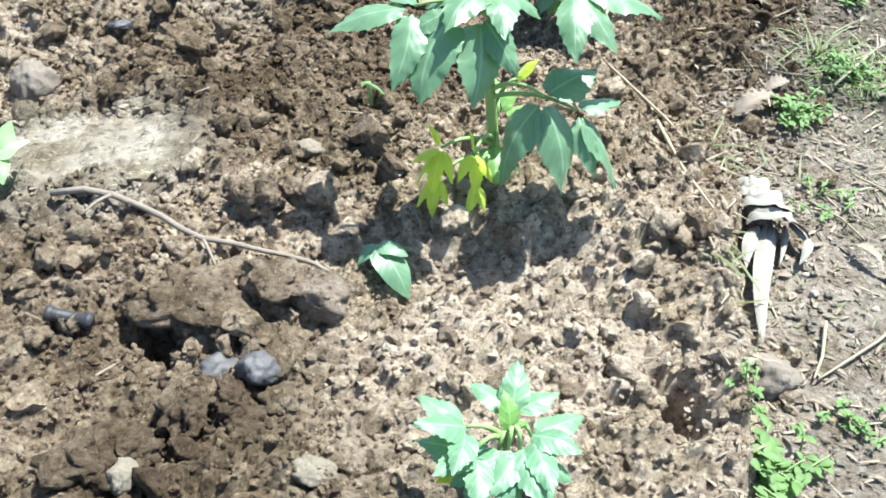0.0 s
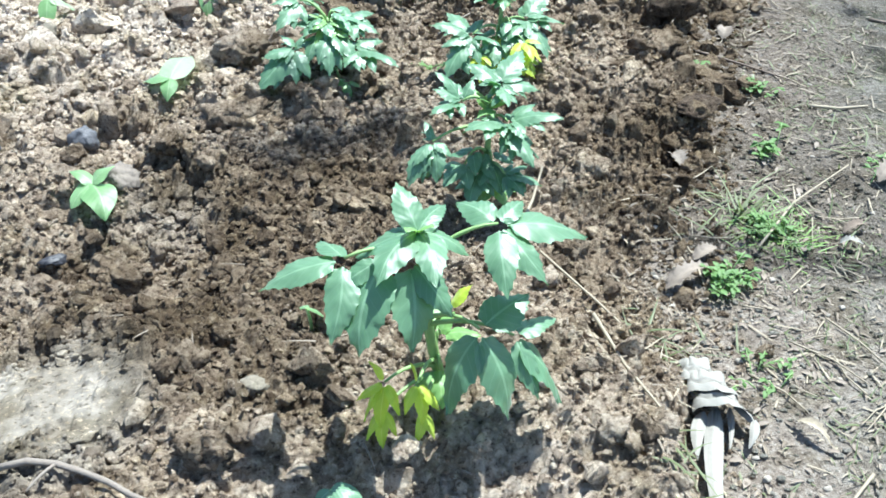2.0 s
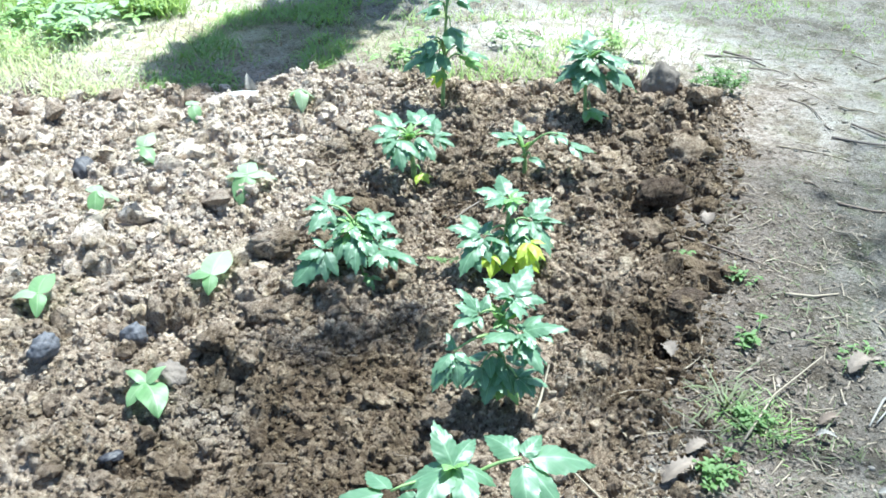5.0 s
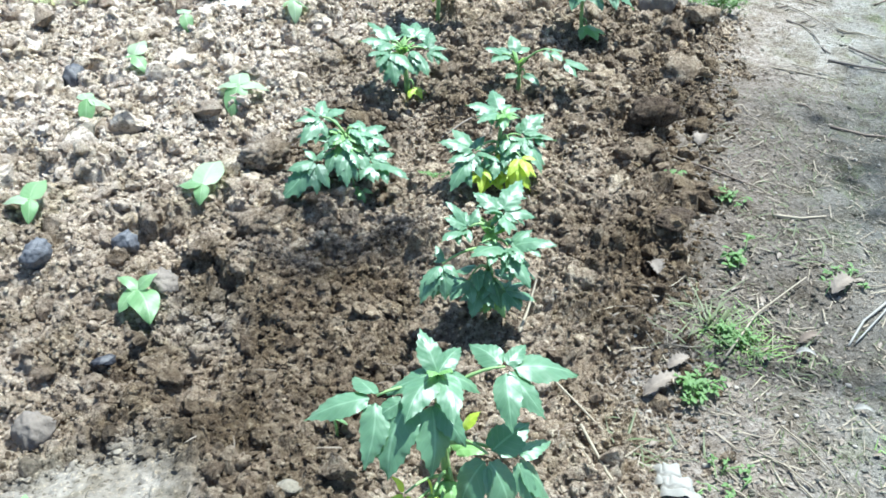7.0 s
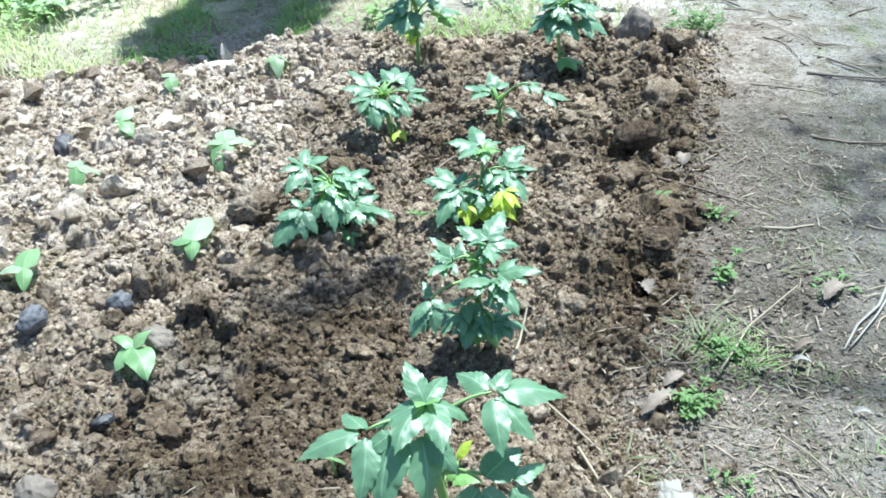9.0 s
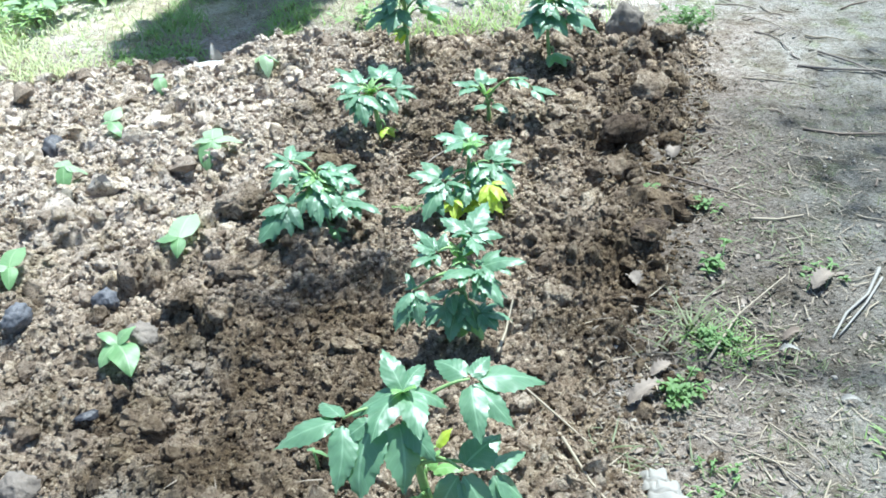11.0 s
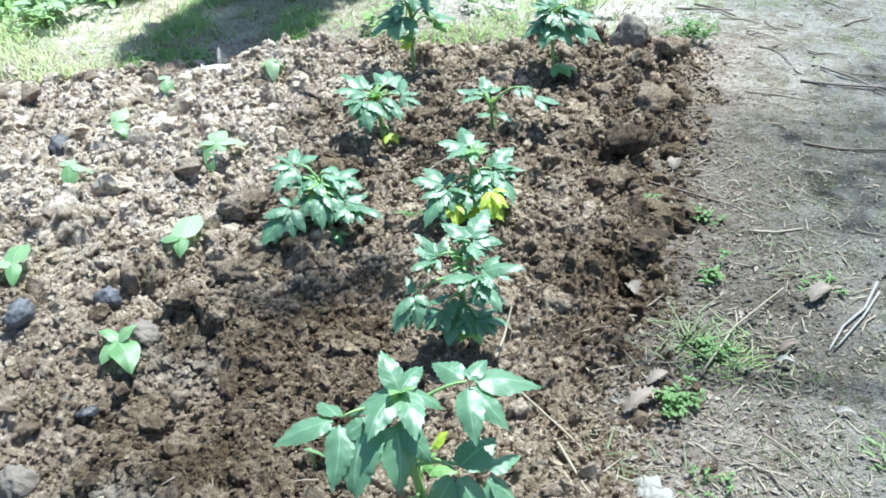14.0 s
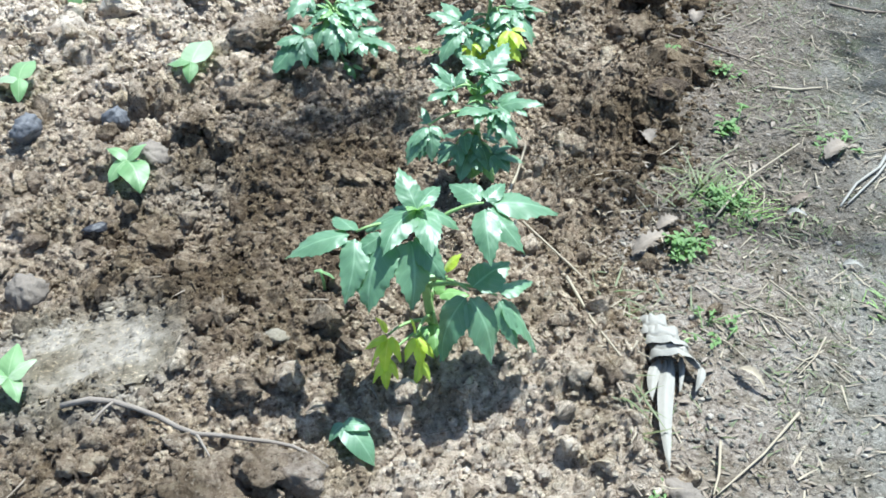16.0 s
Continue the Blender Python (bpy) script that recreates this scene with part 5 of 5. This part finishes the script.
twig(((1.32, 3.20), (1.38, 3.14), (1.41, 3.05)), 0.006, "pale forked branch beyond the bed's corner", TWIG, 0.010)
twig(((1.24, 3.16), (1.33, 3.15), (1.42, 3.10)), 0.005, "pale branch beyond the bed's corner", TWIG, 0.010)

# litter nobody could count
q = np.random.RandomState(61)
px, py = q.uniform(0.3, 2.0, 30000), q.uniform(0.45, 3.2, 30000)
keep = (bed_inside(px, py) < 0.0) & (q.rand(30000) < np.exp(2.6 * bed_inside(px, py)) * 0.75 + 0.01 + 0.10 * (py < 1.6)) & (q.rand(30000) > 0.9 * smooth(1.3, 2.0, py))
px, py = px[keep], py[keep]
size = 0.0022 * 3.2 ** (q.rand(len(px)) ** 2.2)
pz = np.array([level(a, b) for a, b in zip(px, py)]) + size * 0.25
v, f = grit[0]
co = v[None] * size[:, None, None] * q.uniform(0.7, 1.3, (len(px), 1, 3)) + np.stack([px, py, pz], -1)[:, None, :]
fa = np.array(f)[None] + (np.arange(len(px)) * len(v))[:, None, None]
crumb_mesh = array_mesh("path_crumbs", co.reshape(-1, 3), fa.reshape(-1, 3), PATHSOIL)
att = crumb_mesh.attributes.new("trodden", "FLOAT", "POINT")
att.data.foreach_set("value", np.full(len(crumb_mesh.vertices), 0.85, dtype=np.float32))
tagged(new("path_crumbs", crumb_mesh), "loose crumbs of earth and grit along the path", "soil crumbs", "", "stuff")
r = random.Random(31)
chunks = []
while len(chunks) < 3000:
    x, y = r.uniform(0.3, 2.2), r.uniform(0.45, 3.6)
    d = depth_in_bed(x, y)
    if d > 0.06 or r.random() < smooth(1.5, 2.6, np.array(y)) * 0.75:
        continue
    a, ln = r.uniform(0, 6.3), 0.006 + 0.055 * r.random() ** 3
    chunks.append(strip((x, y, level(x, y) + 0.003), (math.cos(a), math.sin(a), r.uniform(-0.03, 0.08)), ln, r.uniform(0.0008, 0.0026), r.uniform(0, 0.1), r))
joined("straw_litter", chunks, STRAW, "scattered bits of dry straw and stalk on the path", "litter")
chunks = []
while len(chunks) < 220:
    x, y = r.uniform(-0.6, 0.9), r.uniform(0.45, 2.9)
    d = depth_in_bed(x, y)
    if d < 0.02 or r.random() > (1 if x > 0.25 else 0.4):
        continue
    a, ln = r.uniform(0, 6.3), r.uniform(0.012, 0.05)
    chunks.append(strip((x, y, level(x, y) + 0.008), (math.cos(a), math.sin(a), r.uniform(-0.1, 0.2)), ln, r.uniform(0.001, 0.0025), 0.1, r))
joined("bed_litter", chunks, CHAFF, "thin brown bits of straw and root on the soil", "litter")
chunks = []
while len(chunks) < 520:
    x, y = r.uniform(0.3, 2.2), r.uniform(0.45, 3.6)
    if depth_in_bed(x, y) > 0.03 or (y > 2.0 and r.random() < 0.6):
        continue
    s = r.uniform(0.002, 0.007)
    v, f = shapes[r.randrange(len(shapes))]
    chunks.append((v * s + np.array([x, y, level(x, y) + s * 0.2]), f))
joined("path_pebbles", chunks, GRIT, "small pebbles and crumbs on the path", "pebbles")
chunks = []
for _ in range(2600):
    x, y = r.uniform(0.4, 2.2), r.uniform(0.5, 3.6)
    if depth_in_bed(x, y) > 0.03 or r.random() < smooth(1.3, 2.3, np.array(y)) * 0.9 + 0.05:
        continue
    a = r.uniform(0, 6.3)
    chunks.append(leaf_shape(Vector((x, y, level(x, y) + 0.004)), Vector((math.cos(a), math.sin(a), 0.05)), 0.004 + 0.020 * r.random() ** 2, r, r.uniform(0.2, 0.5)))
joined("leaf_litter", chunks, DEADLEAF, "small brown dead leaves scattered on the path", "litter")

# grass beyond the bed
r = random.Random(41)


def meadow(name, count, xs, ys, wanted, length, width, material, label, rise=(0.3, 1.0)):
    """Blades strewn where wanted(x, y) lies above chance, in clumps."""
    out = []
    while len(out) < count:
        x, y = r.uniform(*xs), r.uniform(*ys)
        if depth_in_bed(x, y) > -0.02 or r.random() > wanted(x, y):
            continue
        a = r.uniform(0, 6.3)
        out.append(strip((x, y, level(x, y) - 0.002), (math.cos(a) * 0.6, math.sin(a) * 0.6, r.uniform(*rise)), r.uniform(*length), r.uniform(*width), r.uniform(0.1, 0.5), r))
    return joined(name, out, material, label, "grass")


def clump(x, y, size=0.13, seed=43):
    return float(smooth(-0.08, 0.22, value_noise(np.array(x), np.array(y), size, seed)))


def left_of(x, y):
    return 1 - float(smooth(-0.95, -0.55, np.array(x + 0.25 * (y - 3.3))))


meadow("grass", 11000, (-2.6, 2.4), (2.75, 5.6), lambda x, y: (0.06 + 0.6 * clump(x, y)) * (0 if x > 1.0 and y < 3.15 else 0.55 if x > -0.6 and y < 3.6 else 1), (0.015, 0.055), (0.002, 0.004), GRASS, "thin grass in patches on bare earth beyond the bed")
meadow("shaded_grass", 3400, (-0.7, 0.35), (2.9, 3.8), lambda x, y: clump(x, y, 0.17, 44) * (-0.60 + 0.3 * (y - 3.0) < x < -0.12 + 0.6 * (y - 3.0)), (0.02, 0.06), (0.002, 0.005), GRASS, "low grass growing on shaded bare earth", (0.15, 0.8))
meadow("pale_grass", 6500, (-2.2, -0.55), (2.6, 3.5), lambda x, y: left_of(x, y) * (0.25 + 0.75 * clump(x, y, 0.16, 45)), (0.03, 0.08), (0.002, 0.005), PALEGRASS, "dense pale yellow-green grass along the bed")
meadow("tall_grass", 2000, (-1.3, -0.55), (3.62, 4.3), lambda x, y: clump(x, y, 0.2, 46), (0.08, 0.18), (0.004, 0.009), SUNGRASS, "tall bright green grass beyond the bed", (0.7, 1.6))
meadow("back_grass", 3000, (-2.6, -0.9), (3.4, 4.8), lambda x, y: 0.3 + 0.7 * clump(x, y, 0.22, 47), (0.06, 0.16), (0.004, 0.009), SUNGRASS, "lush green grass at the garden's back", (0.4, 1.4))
chunks = []
while len(chunks) < 1300:
    x, y = r.uniform(-2.4, -0.62), r.uniform(3.15, 4.6)
    if left_of(x, y + 0.6) < 0.3 or clump(x, y, 0.3, 48) < 0.3:
        continue
    a = r.uniform(0, 6.3)
    chunks.append(leaf_shape(Vector((x, y, level(x, y) + r.uniform(0.01, 0.10))), Vector((math.cos(a), math.sin(a), r.uniform(0, 0.9))), r.uniform(0.018, 0.036), r, 0.45))
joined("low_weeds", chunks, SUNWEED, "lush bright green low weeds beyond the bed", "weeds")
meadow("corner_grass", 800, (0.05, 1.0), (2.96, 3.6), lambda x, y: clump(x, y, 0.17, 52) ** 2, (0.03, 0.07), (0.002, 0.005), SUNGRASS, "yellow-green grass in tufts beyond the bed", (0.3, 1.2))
meadow("path_grass", 1700, (0.60, 1.45), (0.75, 2.4), lambda x, y: clump(x, y, 0.12, 50) * 0.8, (0.010, 0.03), (0.001, 0.0024), OLIVE, "thin olive grass growing in patches on the path", (0.05, 0.6))
meadow("dry_grass", 3600, (-1.5, 1.2), (2.75, 3.9), lambda x, y: 0.2 + 0.8 * clump(x, y, 0.1, 49), (0.02, 0.07), (0.0015, 0.004), STRAW, "dry pale grass and stalks at the far edge of the bed", (0.05, 0.8))

# tree added outside the view so that its limbs shade the ground
def leaf_cloud(centre, axes, turn, count, size, seed):
    r = random.Random(seed)
    out = []
    m = Euler((0, 0, radians(turn))).to_matrix()
    for _ in range(count):
        while True:
            p = Vector((r.uniform(-1, 1), r.uniform(-1, 1), r.uniform(-1, 1)))
            if p.length < 1:
                break
        c = Vector(centre) + m @ Vector((p.x * axes[0], p.y * axes[1], p.z * axes[2]))
        g = r.uniform(0, 6.3)
        out.append(leaf_shape(c, Vector((math.cos(g), math.sin(g), r.uniform(-0.5, 0.3))), size * r.uniform(0.7, 1.2), r, 0.6))
    return out


def shade_tree(x, y, top, limbs, crowns, label, stout=0.08):
    tree = thing("tree", x, y, level(x, y), label, "tree", "trees round the garden")
    o = Vector(tree.location)
    line = [Vector((0.06 * math.sin(2.1 * i) * (i > 0), 0.05 * math.cos(1.7 * i) * (i > 0), -0.2 + (top + 0.2) * i / 6)) for i in range(7)]
    part("trunk", mesh_from("trunk", *tube(line, [0.05 + 0.21 * (1 - i / 6) ** 0.8 for i in range(7)], 14), BARK), tree)
    for a, b, lift in limbs:
        pts = arc(Vector(a) - o, Vector(b) - o, lift, 8)
        part("limb", mesh_from("limb", *tube(pts, [stout * (1 - 0.094 * i) for i in range(9)], 10), BARK), tree)
    chunks = []
    for c in crowns:
        chunks += leaf_cloud(*c)
    verts, faces = [], []
    for v, f in chunks:
        faces += [tuple(i + len(verts) for i in q) for q in f]
        verts += [p - o for p in v]
    part("crown", mesh_from("crown", verts, faces, WEED), tree)


shade_tree(2.9, 7.6, 5.0, [((2.9, 7.55, 2.4), (0.68, 4.15, 3.0), 0.25), ((2.9, 7.6, 4.4), (3.5, 8.0, 5.8), 0.1)],
           [((0.53, 3.95, 3.0), (0.25, 0.25, 0.07), 0, 620, 0.075, 51), ((0.67, 4.17, 3.0), (0.27, 0.26, 0.07), 30, 620, 0.075, 52), ((0.85, 4.44, 3.0), (0.24, 0.25, 0.07), 60, 560, 0.075, 57),
            ((1.02, 4.75, 3.0), (0.28, 0.26, 0.07), 60, 560, 0.075, 58), ((2.9, 7.8, 5.8), (1.4, 1.2, 1.0), 0, 2200, 0.12, 53)], "unseen leafy tree added beyond the garden to cast shade")

# unseen tree added beside the path, whose long bough dapples the bed
shade_tree(5.2, 1.9, 6.0, [((5.2, 1.9, 4.6), (1.75, 3.195, 6.0), 0.5), ((5.2, 1.9, 5.6), (5.6, 2.4, 7.2), 0.1), ((5.2, 1.9, 4.2), (3.05, 3.5, 5.0), 0.2)],
           [((1.75, 3.195, 6.0), (0.21, 0.085, 0.06), 28, 52, 0.05, 54), ((3.05, 3.5, 5.0), (0.70, 0.30, 0.3), 58, 170, 0.045, 56), ((5.2, 2.0, 7.2), (1.5, 1.4, 1.1), 0, 2200, 0.12, 55)], "unseen leafy tree added beside the path to cast shade", 0.028)

# brown chaff along the bed's edge
r = random.Random(91)
chunks = []
while len(chunks) < 5200:
    x, y = r.uniform(0.28, 1.3), r.uniform(0.45, 2.2)
    d = depth_in_bed(x, y)
    if d > 0.05 or r.random() > math.exp(3.0 * min(d, 0)):
        continue
    a = r.uniform(0, 6.3)
    chunks.append(leaf_shape(Vector((x, y, level(x, y) + 0.003)), Vector((math.cos(a), math.sin(a), r.uniform(-0.1, 0.4))), 0.004 + 0.016 * r.random() ** 2, r, r.uniform(0.10, 0.32)))
joined("chaff", chunks, CHAFF, "brown and beige chaff strewn along the bed's edge", "litter")
